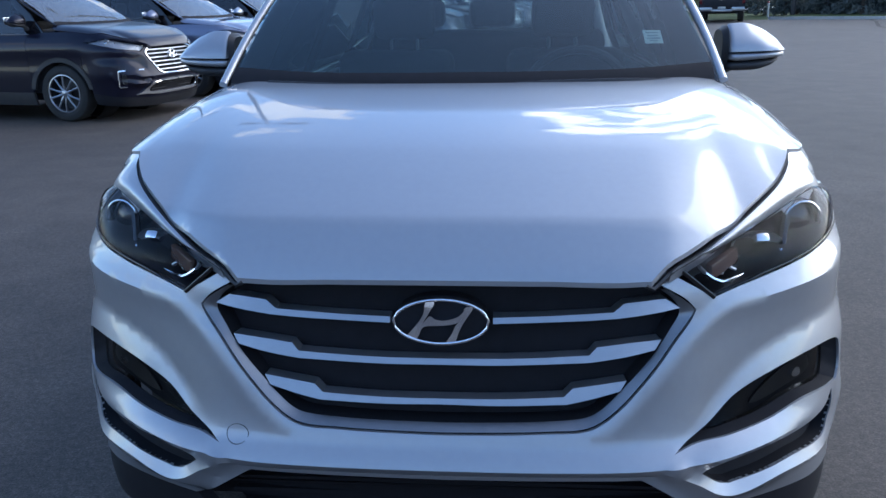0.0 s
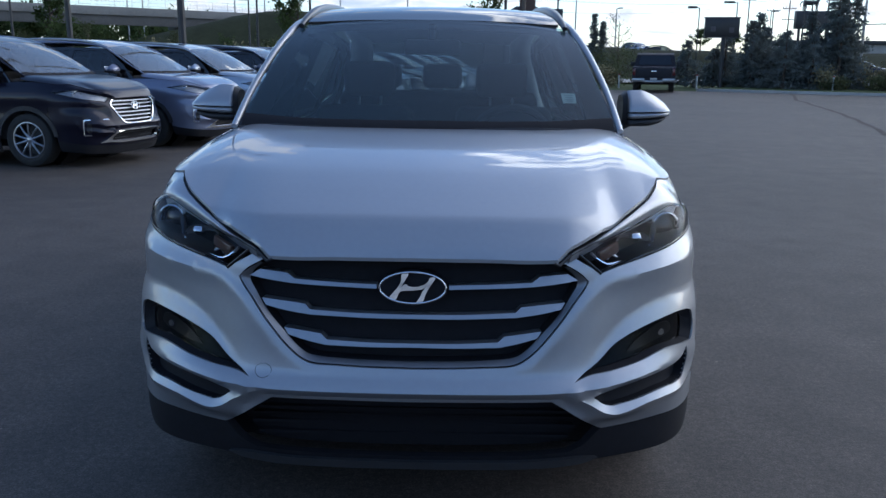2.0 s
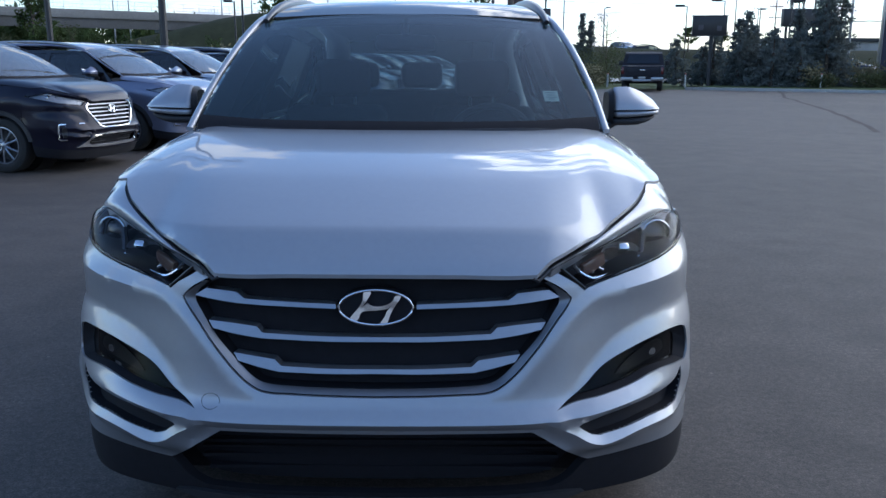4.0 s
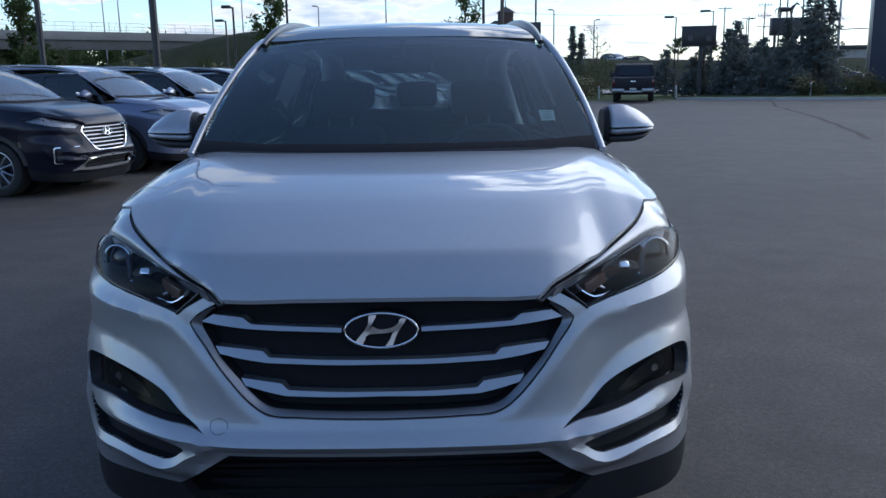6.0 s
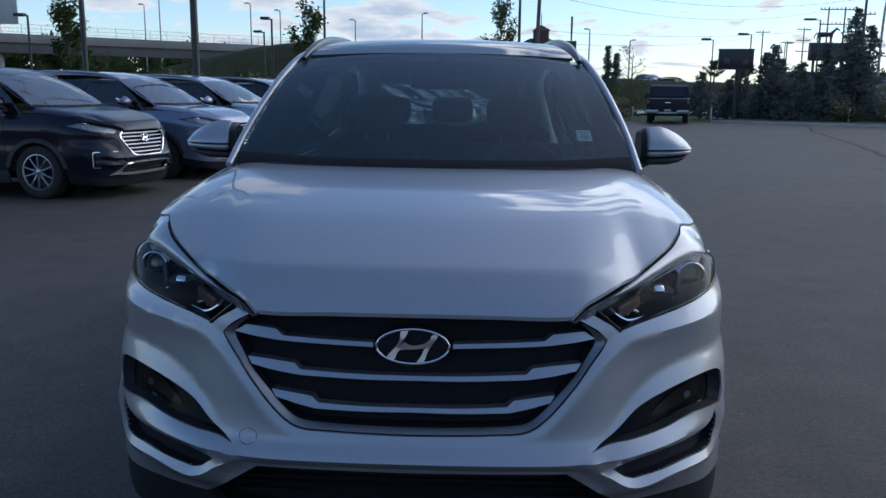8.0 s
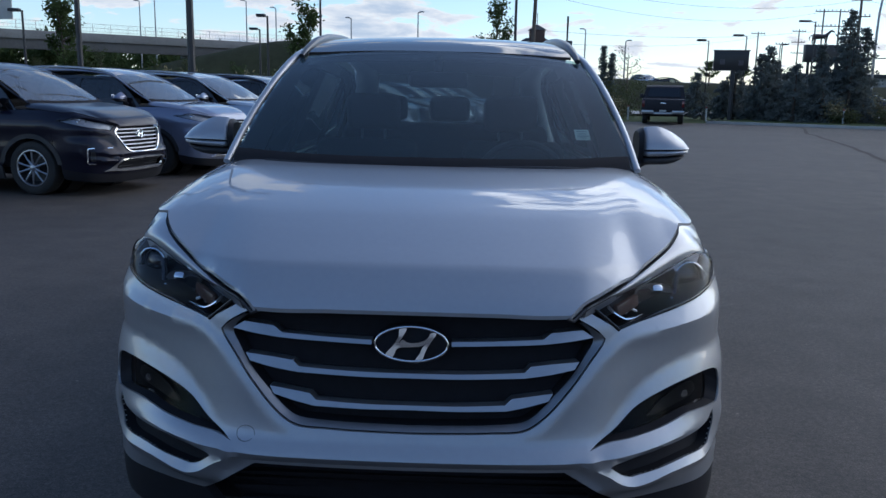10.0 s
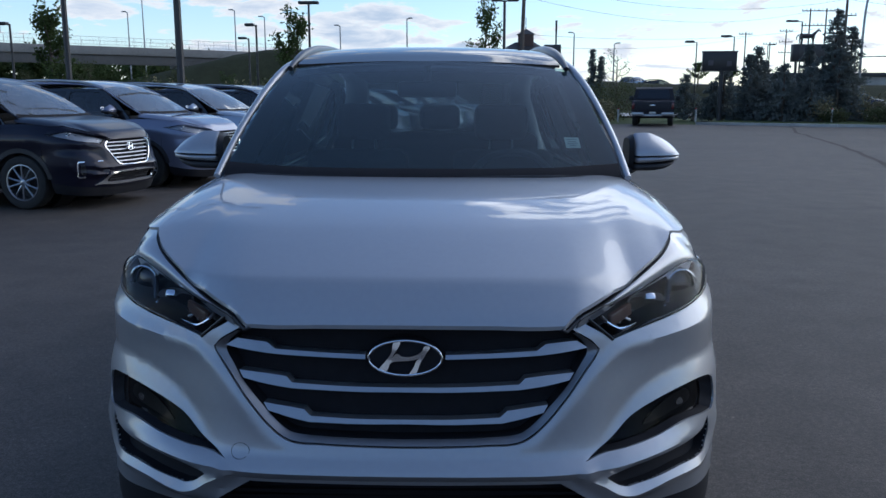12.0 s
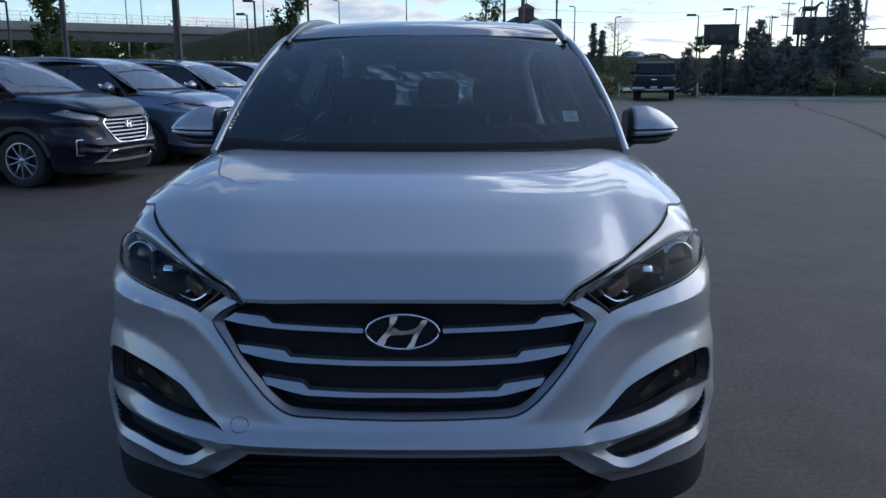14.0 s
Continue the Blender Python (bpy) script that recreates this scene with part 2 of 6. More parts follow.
SIGN_PALE = material("pale_sign_panel", (.45, .45, .43), .6, noise_scale=1.5, vary=.12)
SIGN_BLUE = material("slate_sign_panel", (.030, .034, .060), .5, noise_scale=1.5, vary=.15)
WALL_GREY = material("grey_render", (.42, .43, .44), .8, noise_scale=.5, vary=.12, bump=.2, bump_scale=40)
CABLE = material("cable_black", (.015, .015, .016), .6, noise_scale=3, vary=.1)


def asphalt():
    """Worn asphalt: fine stone, mottled patches, paler lanes of dust, dark seams."""
    m = material("asphalt", (.060, .060, .062), .74, spec=.42)
    t = m.node_tree
    p = t.nodes["Principled BSDF"]
    geo = t.nodes.new("ShaderNodeNewGeometry")

    def tex(scale, detail, rough=.6):
        n = t.nodes.new("ShaderNodeTexNoise")
        n.inputs["Scale"].default_value, n.inputs["Detail"].default_value, n.inputs["Roughness"].default_value = scale, detail, rough
        t.links.new(geo.outputs["Position"], n.inputs["Vector"])
        return n.outputs["Fac"]

    def ramp(src, a, b, lo, hi):
        r = t.nodes.new("ShaderNodeMapRange")
        for k, v in zip(("From Min", "From Max", "To Min", "To Max"), (a, b, lo, hi)):
            r.inputs[k].default_value = v
        t.links.new(src, r.inputs["Value"])
        return r.outputs[0]

    def times(a, b):
        n = t.nodes.new("ShaderNodeMath")
        n.operation = "MULTIPLY"
        t.links.new(a, n.inputs[0])
        t.links.new(b, n.inputs[1])
        return n.outputs[0]
    stone = t.nodes.new("ShaderNodeTexVoronoi")
    stone.inputs["Scale"].default_value = 85
    t.links.new(geo.outputs["Position"], stone.inputs["Vector"])
    f = times(times(ramp(tex(.22, 4), .3, .7, .78, 1.22), times(ramp(tex(2.6, 6), .3, .7, .74, 1.26), ramp(tex(38, 4), .36, .64, .72, 1.28))), times(ramp(tex(140, 3), .36, .68, .55, 1.6), ramp(stone.outputs["Distance"], 0, .7, 1.15, .85)))
    grit = t.nodes.new("ShaderNodeTexVoronoi")                      # scattered pale chips
    grit.inputs["Scale"].default_value = 6
    t.links.new(geo.outputs["Position"], grit.inputs["Vector"])
    chips = ramp(grit.outputs["Distance"], .03, .05, 2.4, 1.0)
    f = times(f, chips)
    v = t.nodes.new("ShaderNodeVectorMath")
    v.operation = "SCALE"
    v.inputs[0].default_value = (.060, .049, .041)
    t.links.new(f, v.inputs["Scale"])
    t.links.new(v.outputs[0], p.inputs["Base Color"])
    k = t.nodes.new("ShaderNodeBump")
    k.inputs["Strength"].default_value, k.inputs["Distance"].default_value = .10, .004
    t.links.new(times(stone.outputs["Distance"], ramp(tex(30, 6), .2, .8, .5, 1.5)), k.inputs["Height"])
    t.links.new(k.outputs[0], p.inputs["Normal"])
    return m


def grass_material(name, a, b):
    m = material(name, a, .95, spec=.1, noise_scale=.5, vary=.35, bump=.5, bump_scale=14)
    return m


ASPHALT = asphalt()
GRASS = grass_material("mown_grass", (.060, .078, .030), None)
BERM_GRASS = grass_material("bank_grass", (.034, .038, .021), None)


# ---------------------------------------------------------------- curves, sheets and tubes
def spline(points, closed=False):
    """A Catmull-Rom curve through the points (any dimension), by a parameter 0..1 along its length."""
    P = np.array(points, float)
    if closed:
        P = np.vstack([P, P[:1]])
    s = np.concatenate([[0], np.cumsum(np.linalg.norm(np.diff(P, axis=0), axis=1))])
    M = np.zeros_like(P)
    for i in range(len(P)):
        if closed and i in (0, len(P) - 1):
            a, b, h = P[-2], P[1], s[-1] - s[-2] + s[1]
        else:
            a, b, h = P[max(i - 1, 0)], P[min(i + 1, len(P) - 1)], s[min(i + 1, len(P) - 1)] - s[max(i - 1, 0)]
        M[i] = (b - a) / h

    def at(t):
        t = np.clip(np.atleast_1d(t), 0, 1) * s[-1]
        i = np.clip(np.searchsorted(s, t, side="right") - 1, 0, len(P) - 2)
        h = (s[i + 1] - s[i])[:, None]
        w = (t - s[i])[:, None] / h
        return (2*w**3 - 3*w**2 + 1) * P[i] + (w**3 - 2*w**2 + w) * h * M[i] + (3*w**2 - 2*w**3) * P[i + 1] + (w**3 - w**2) * h * M[i + 1]
    return at, s[-1]


def run(points, step=0.02, closed=False):
    """Points about every step metres along a smooth curve through the given ones."""
    c, length = spline(points, closed)
    n = max(2, int(round(length / step)) + 1)
    p = c(np.linspace(0, 1, n))
    return p[:-1] if closed else p


def chain(*pieces, step=.02):
    """Smooth runs joined end to end, with corners where they meet."""
    out = []
    for p in pieces:
        q = run(p, step)
        out.extend(q if not out else q[1:] if np.allclose(q[0], out[-1]) else q)
    if np.allclose(out[0], out[-1]):
        out = out[:-1]
    return np.array(out)


def ease(x, xs, ys):
    """A smooth curve without overshoot through (xs, ys), read at x."""
    xs, ys = np.array(xs, float), np.array(ys, float)
    d = np.diff(ys) / np.diff(xs)
    m = np.concatenate([[d[0]], np.where(d[1:] * d[:-1] > 0, 2 * d[1:] * d[:-1] / np.where(d[1:] + d[:-1] == 0, 1, d[1:] + d[:-1]), 0), [d[-1]]])
    x = np.clip(x, xs[0], xs[-1])
    i = np.clip(np.searchsorted(xs, x, side="right") - 1, 0, len(xs) - 2)
    h = xs[i + 1] - xs[i]
    w = (x - xs[i]) / h
    return (2*w**3 - 3*w**2 + 1) * ys[i] + (w**3 - 2*w**2 + w) * h * m[i] + (3*w**2 - 2*w**3) * ys[i + 1] + (w**3 - w**2) * h * m[i + 1]


def inside(poly, p):
    """Which of the points p lie inside the polygon."""
    x, y = p[:, 0], p[:, 1]
    c = np.zeros(len(p), bool)
    a, b = poly, np.roll(poly, -1, axis=0)
    for (x0, y0), (x1, y1) in zip(a, b):
        if y0 != y1:
            c ^= ((y0 > y) != (y1 > y)) & (x < (x1 - x0) * (y - y0) / (y1 - y0) + x0)
    return c


def sheet(outline, skin, step=.02, holes=(), lip=.012, lines=()):
    """A panel cut out of a skin: the outline and holes lie in the skin's own two coordinates; its rim is folded inwards by lip.
    Mesh edges follow the given lines, so that creases there stay crisp."""
    loops = [np.array(outline, float)] + [np.array(h, float) for h in holes]
    pts = np.vstack(loops)
    lo, hi = pts.min(0), pts.max(0)
    g = np.stack(np.meshgrid(np.arange(lo[0] + step / 2, hi[0], step), np.arange(lo[1] + step / 2, hi[1], step)), -1).reshape(-1, 2)
    ok = inside(loops[0], g)
    for h in loops[1:]:
        ok &= ~inside(h, g)
    g = g[ok]
    if len(g):
        near = np.full(len(g), 9.0)
        for i in range(0, len(pts), 200):
            near = np.minimum(near, np.linalg.norm(g[:, None] - pts[None, i:i + 200], axis=2).min(1))
        g = g[near > step * .45]
        for l in lines:
            g = g[np.linalg.norm(g[:, None] - np.array(l)[None], axis=2).min(1) > step * .6]
    every = np.vstack([pts, g]) if len(g) else pts
    edges, k = [], 0
    for l in loops:
        edges += [(k + i, k + (i + 1) % len(l)) for i in range(len(l))]
        k += len(l)
    k = len(every)
    for l in lines:
        l = np.array(l, float)
        ok = inside(loops[0], l)
        for h in loops[1:]:
            ok &= ~inside(h, l)
        edges += [(k + i, k + i + 1) for i in range(len(l) - 1) if ok[i] and ok[i + 1]]
        every = np.vstack([every, l])
        k += len(l)
    v, _, f, _, _, _ = geometry.delaunay_2d_cdt([Vector(p) for p in every], edges, [], 0, 1e-6)
    v = np.array([tuple(p) for p in v])
    f = np.array([t for t in f if len(t) == 3])
    mid = v[f].mean(1)
    ok = inside(loops[0], mid)
    for h in loops[1:]:
        ok &= ~inside(h, mid)
    f = f[ok]
    top = skin(v[:, 0], v[:, 1], 0.0)
    outw = skin(v[:, 0], v[:, 1], .01) - top
    a, b, c = top[f[:, 0]], top[f[:, 1]], top[f[:, 2]]
    wrong = (np.cross(b - a, c - a) * outw[f[:, 0]]).sum(1) < 0
    f[wrong] = f[wrong][:, ::-1]
    verts, faces = top.tolist(), f.tolist()
    if lip:
        count = {}
        for t in faces:
            for i in range(3):
                count[(t[i], t[(i + 1) % 3])] = 1
        rim = [e for e in count if (e[1], e[0]) not in count]
        low = skin(v[:, 0], v[:, 1], -lip)
        where = {}
        for e in rim:
            for i in e:
                if i not in where:
                    where[i] = len(verts)
                    verts.append(low[i].tolist())
        faces += [[e[1], e[0], where[e[0]], where[e[1]]] for e in rim]
    return verts, faces


def both(half):
    """A closed outline from its right half, which runs from the middle line to the middle line."""
    half = np.array(half)
    other = half[::-1] * (-1, 1)
    keep = [p for p in other if abs(p[0]) > 1e-6]
    return np.vstack([half, keep])


def flip(outline):
    return np.array(outline) * (-1, 1)


def patch(c0, c1, n=40, m=8, bulge=0.0, out=(0, 0, 1), s0=0.0, s1=1.0):
    """A ruled sheet between two curves (lists of points), bulging outwards in its middle."""
    A, B = spline(c0)[0], spline(c1)[0]
    s = np.linspace(s0, s1, n)
    a, b, o = A(s), B(s), np.array(out, float)
    verts, faces = [], []
    for j in range(m):
        w = j / (m - 1)
        verts += (a * (1 - w) + b * w + o * bulge * 4 * w * (1 - w)).tolist()
    for j in range(m - 1):
        for i in range(n - 1):
            faces.append([j * n + i, j * n + i + 1, (j + 1) * n + i + 1, (j + 1) * n + i])
    return verts, faces


def tube(points, radius, seg=8, squash=(1, 1), caps=True, step=None):
    """A rod along the points; radius one number or one a point; squash: across and along the upright."""
    P = run(points, step) if step else np.array(points, float)
    r = np.interp(np.linspace(0, 1, len(P)), np.linspace(0, 1, len(np.atleast_1d(radius))), np.atleast_1d(radius))
    verts, faces = [], []
    for i, p in enumerate(P):
        d = P[min(i + 1, len(P) - 1)] - P[max(i - 1, 0)]
        d = d / np.linalg.norm(d)
        h = np.array([0, 0, 1.0]) if abs(d[2]) < .9 else np.array([0, 1.0, 0])
        a = np.cross(d, h)
        a /= np.linalg.norm(a)
        b = np.cross(a, d)
        for k in range(seg):
            w = 2 * math.pi * k / seg
            verts.append((p + r[i] * (squash[0] * math.cos(w) * a + squash[1] * math.sin(w) * b)).tolist())
    n = len(P)
    for i in range(n - 1):
        for k in range(seg):
            faces.append([i * seg + k, i * seg + (k + 1) % seg, (i + 1) * seg + (k + 1) % seg, (i + 1) * seg + k])
    if caps:
        faces += [list(range(seg))[::-1], [(n - 1) * seg + k for k in range(seg)]]
    return verts, faces


def block(x0, x1, y0, y1, z0, z1, bevel=.01, seg=2):
    """A box with rounded edges."""
    bm = bmesh.new()
    bmesh.ops.create_cube(bm, size=1)
    for v in bm.verts:
        v.co = ((x0 + x1) / 2 + v.co.x * (x1 - x0), (y0 + y1) / 2 + v.co.y * (y1 - y0), (z0 + z1) / 2 + v.co.z * (z1 - z0))
    if bevel:
        bmesh.ops.bevel(bm, geom=bm.edges[:], offset=bevel, segments=seg, affect="EDGES", profile=.5)
    out = [tuple(v.co) for v in bm.verts], [[v.index for v in f.verts] for f in bm.faces]
    bm.free()
    return out


def lathe(profile, seg=48, axis="x"):
    """A turned body: profile of (along the axis, radius)."""
    verts, faces = [], []
    n = len(profile)
    for k in range(seg):
        w = 2 * math.pi * k / seg
        for a, r in profile:
            c, s = r * math.cos(w), r * math.sin(w)
            verts.append((a, c, s) if axis == "x" else (c, s, a) if axis == "z" else (c, a, s))
    for k in range(seg):
        for i in range(n - 1):
            faces.append([k * n + i, k * n + i + 1, ((k + 1) % seg) * n + i + 1, ((k + 1) % seg) * n + i])
    return verts, faces


def joined(*bodies):
    verts, faces = [], []
    for v, f in bodies:
        k = len(verts)
        verts += [tuple(p) for p in v]
        faces += [[i + k for i in q] for q in f]
    return verts, faces


def moved(body, m):
    return [tuple(m @ Vector(p)) for p in body[0]], [list(f) for f in body[1]]


def mirrored(body):
    return [(-p[0], p[1], p[2]) for p in body[0]], [list(f)[::-1] for f in body[1]]


def make(name, body, mat, parent=None, label="", sharp=32, at=None):
    """Links one mesh object: a thing, or a part under its parent."""
    me = bpy.data.meshes.new(name)
    me.from_pydata([tuple(p) for p in body[0]], [], [list(f) for f in body[1]])
    me.materials.append(mat)
    me.polygons.foreach_set("use_smooth", [True] * len(me.polygons))
    me.set_sharp_from_angle(angle=radians(sharp))
    me.validate()
    ob = new(name, me)
    ob.parent = parent
    if at is not None:
        ob.matrix_basis = at
    if label:
        ob["label"] = label
    return ob


def solid(name, body, mat, parent, thick, label="", sharp=40, outward=True):
    """A sheet given thickness by doubling it inwards along its normals."""
    bm = bmesh.new()
    vs = [bm.verts.new(p) for p in body[0]]
    for f in body[1]:
        bm.faces.new([vs[i] for i in f])
    bm.normal_update()
    bmesh.ops.solidify(bm, geom=bm.faces[:], thickness=thick)
    bmesh.ops.recalc_face_normals(bm, faces=bm.faces[:])
    bm.verts.index_update()
    out = [tuple(v.co) for v in bm.verts], [[v.index for v in f.verts] for f in bm.faces]
    bm.free()
    return make(name, out, mat, parent, label, sharp)


# ---------------------------------------------------------------- the cars' hull
# plan outline at bumper height: from the middle of the nose round the corner, along the flank to the tail
PLAN_AT, PLAN_LEN = spline([(-.25, -.052), (0, -.055), (.25, -.050), (.42, -.036), (.55, 0), (.68, .066), (.786, .150), (.858, .255), (.896, .365),
                            (.910, .47), (.916, .65), (.920, .91), (.92, 1.6), (.92, 2.8), (.908, 3.5), (.88, 3.95), (.80, 4.25), (.6, 4.37), (.3, 4.41), (0, 4.415)])
PLAN_U = np.linspace(-.2, PLAN_LEN - .25, 1500)
PLAN_XY = PLAN_AT((PLAN_U + .25) / PLAN_LEN)
PLAN_T = np.gradient(PLAN_XY, axis=0)
PLAN_T /= np.linalg.norm(PLAN_T, axis=1)[:, None]
TAIL_U = PLAN_LEN - .25

INSET_Z = [.16, .24, .32, .387, .428, .442, .48, .505, .527, .545, .567, .60, .70, .80, .85, .92, 1.0, 1.05, 1.10]
INSET_NOSE = [.09, .060, .04, .030, -.004, -.012, -.010, -.014, -.036, -.026, -.006, .004, .022, .040, .047, .075, .12, .16, .20]
INSET_BEND = [.034, .002, -.008, -.008, -.009, -.008, -.012, -.012, -.013, -.014, -.014, -.012, -.004, .006, .012, .035, .075, .11, .16]
INSET_SIDE = [.045, .022, .006, .002, .001, .002, .0, .0, .0, .0, .0, .0, .006, .004, -.002, .0, .030, .055, .095]
CREASE = run([(.44, .53), (.488, .577), (.54, .630), (.617, .696), (.70, .735), (.80, .760), (.94, .768), (1.2, .768)], .01)


RIDGE = run([(0, .579), (.127, .581), (.21, .584), (.296, .589), (.34, .608), (.38, .644), (.445, .716), (.50, .770), (.545, .802), (.583, .822), (.64, .833), (.74, .846), (.86, .861), (1.0, .885), (1.14, .905), (1.30, .930)], .012)
RIM = run([(.455, .512), (.50, .487), (.545, .458), (.59, .449), (.70, .466), (.84, .476), (.90, .491), (.94, .523), (.957, .570), (.960, .625)], .010)
LEDGE = run([(0, .529), (.36, .530), (.50, .5355), (.60, .546), (.68, .555), (.75, .561), (.85, .567)], .012)
LEDGE_TOP = run([(0, .570), (.25, .570), (.40, .572)], .012)


def off_line(line, u, z):
    """Distance of each point (u, z) from a line."""
    best = np.full(np.shape(u), 9.0)
    for (a, b), (c, d) in zip(line[:-1], line[1:]):
        w = np.clip(((u - a) * (c - a) + (z - b) * (d - b)) / ((c - a) ** 2 + (d - b) ** 2), 0, 1)
        best = np.minimum(best, np.hypot(u - a - w * (c - a), z - b - w * (d - b)))
    return best


def inset(u, z):
    # the lower rim climbs towards the corner
    z_rim = z - ease(u, [0, .59, .70, .85, 1.0, 1.4, 9], [0, 0, .018, .026, .028, 0, 0]) * ease(z, [0, .48, .57, 9], [1, 1, 0, 0])
    # the ledge under the grille climbs outwards as the bar between fog lamp and slot
    z_bar = z - ease(u, [0, .40, .50, .60, .68, .75, .85, 9], [0, 0, .0055, .016, .025, .031, .037, .037]) * ease(z, [0, .49, .515, .60, .66, 9], [0, 0, 1, 1, 0, 0])
    a, b, c = ease(z_bar, INSET_Z, INSET_NOSE), ease(z_rim, INSET_Z, INSET_BEND), ease(z, INSET_Z, INSET_SIDE)
    w1 = ease(u, [0, .54, .94, 9], [0, 0, 1, 1])
    w2 = ease(u, [0, .95, 1.5, 9], [0, 0, 1, 1])
    d = (a * (1 - w1) + b * w1) * (1 - w2) + c * w2
    # hollow above the fog lamps: the skin leans back down to the crease and swells out again below it
    zc = np.interp(u, CREASE[:, 0], CREASE[:, 1])
    fade = ease(u, [0, .40, .60, .95, 1.25, 9], [0, 0, 1, 1, 0, 0])
    # chamfer between the lamps or the grille and a fine ridge; a sharp rim round the lower slots
    far = off_line(RIDGE, u, z)
    tame = ease(u, [0, .85, 1.05, 9], [1, 1, .25, .25])
    d = d + tame * (-.0025 * np.exp(-(far / .027) ** 2) + np.where(z > np.interp(u, RIDGE[:, 0], RIDGE[:, 1]), .29 * np.minimum(far, .024), 0))
    d = d - ease(u, [0, .80, .93, 9], [.020, .020, .006, .006]) * np.clip(1 - off_line(RIM, u, z) / .032, 0, 1) * ease(z, [0, .56, .62, 9], [1, 1, 0, 0])
    zr = np.maximum(np.interp(u, RIDGE[:, 0], RIDGE[:, 1]), zc + .02)
    fall = np.where(z > zc, np.clip((zr - z) / (zr - zc), 0, 1), np.clip(1 - (zc - z) / .075, 0, 1) ** 1.3)
    return d + .0135 * fade * fall


def hull(u, z, out=0.0):
    """Points of the lower body's skin, u metres round from the nose (minus: the other side), at height z."""
    u, z = np.atleast_1d(np.asarray(u, float)), np.atleast_1d(np.asarray(z, float))
    a = np.abs(u)
    k = out - inset(a, z)
    x = np.interp(a, PLAN_U, PLAN_XY[:, 0]) + k * np.interp(a, PLAN_U, PLAN_T[:, 1])
    y = np.interp(a, PLAN_U, PLAN_XY[:, 1]) - k * np.interp(a, PLAN_U, PLAN_T[:, 0])
    return np.stack([np.where(u < 0, -x, x), y, z + 0 * x], 1)


# the blunt nose of the hood up to a fold, then the long flat top
HOOD_Y = [-.05, -.012, 0, .02, .045, .066, .074, .10, .15, .25, .35, .50, .70, .85, .95, 1.3]
HOOD_Z = [.846, .896, .917, .942, .972, .9955, .9995, 1.0105, 1.030, 1.067, 1.098, 1.127, 1.154, 1.170, 1.177, 1.20]
HOOD_SET = [(0, 0), (.20, 0), (.32, .002), (.40, .006), (.437, .010), (.475, .021), (.521, .041), (.604, .090), (.691, .085), (.733, .060), (.75, .045), (.9, .02)]
HOOD_EDGE = [(.400, -.006), (.437, .018), (.475, .042), (.521, .078), (.604, .157), (.691, .262), (.733, .340), (.750, .390)]


def hood_skin(x, y, out=0.0):
    x, y = np.asarray(x, float), np.asarray(y, float)
    a = np.abs(x)
    edge = np.interp(a, [0] + [p[0] for p in HOOD_EDGE], [-.012] + [p[1] for p in HOOD_EDGE])
    back_set = ease(a, [p[0] for p in HOOD_SET], [p[1] for p in HOOD_SET]) * np.exp(-(np.maximum(y - edge, 0) / .38) ** 2)
    z = ease(y - back_set, HOOD_Y, HOOD_Z) - .062 * np.clip((a - .60) / .23, 0, 1.15) ** 2.6
    return np.stack([x, y, z + out], 1)


def roof_skin(x, y, out=0.0):
    x, y = np.asarray(x, float), np.asarray(y, float)
    z = ease(y, [1.60, 1.70, 1.9, 2.15, 2.5, 2.9, 3.5, 4.0, 4.2], [1.585, 1.612, 1.664, 1.697, 1.714, 1.712, 1.680, 1.62, 1.585])
    return np.stack([x, y, z - .024 * np.abs(x / .58) ** 2.4 + out], 1)


def side_skin(y, z, out=0.0):
    """The side windows' slanting plane (right-hand side)."""
    y, z = np.asarray(y, float), np.asarray(z, float)
    x = .835 - .40 * np.clip(z - 1.06, 0, 1) - .10 * np.clip(z - 1.06, 0, 1) ** 2 - .035 * np.clip((y - 3.2) / 1.0, 0, 1.4) ** 2
    return np.stack([x + out, y, z], 1)


# ---------------------------------------------------------------- cars
def u_at(y):
    """How far round the outline the flank reaches length y."""
    k = np.argmax(PLAN_XY[:, 0] > .85)
    return float(np.interp(y, PLAN_XY[k:, 1][:-150], PLAN_U[k:][:-150]))


AXLE_F, AXLE_R, ARCH = .91, 3.58, .395
UF, UR = u_at(AXLE_F), u_at(AXLE_R)
WHEEL_Z = .35


def arch_arc(uc, a0, a1, r=ARCH, n=16):
    return [(uc + r * math.cos(radians(a)), WHEEL_Z + r * math.sin(radians(a))) for a in np.linspace(a0, a1, n)]


# the silver car's front, in (round, up) of the hull
GRILLE_SIDE = [(0, .602), (.127, .604), (.208, .607), (.285, .614), (.318, .631), (.365, .676), (.425, .738), (.463, .787), (.483, .818), (.470, .843), (.440, .865)]
RING_OUT = [(0, .591), (.127, .593), (.208, .596), (.288, .602), (.338, .631), (.408, .704), (.463, .769), (.498, .808), (.509, .826), (.487, .846), (.446, .869)]
LAMP_LOW = [(.556, .846), (.615, .861), (.713, .880), (.785, .8935), (.85, .905), (.95, .920), (1.05, .933), (1.14, .945), (1.27, .962)]
FOG = [[(.453, .5535), (.479, .568), (.530, .598), (.603, .650), (.70, .685), (.807, .706), (.885, .706), (.928, .690), (.944, .655)],
       [(.944, .655), (.942, .620), (.918, .602)], [(.918, .602), (.88, .6055), (.775, .609), (.668, .5885), (.578, .5755), (.506, .567), (.453, .5535)]]
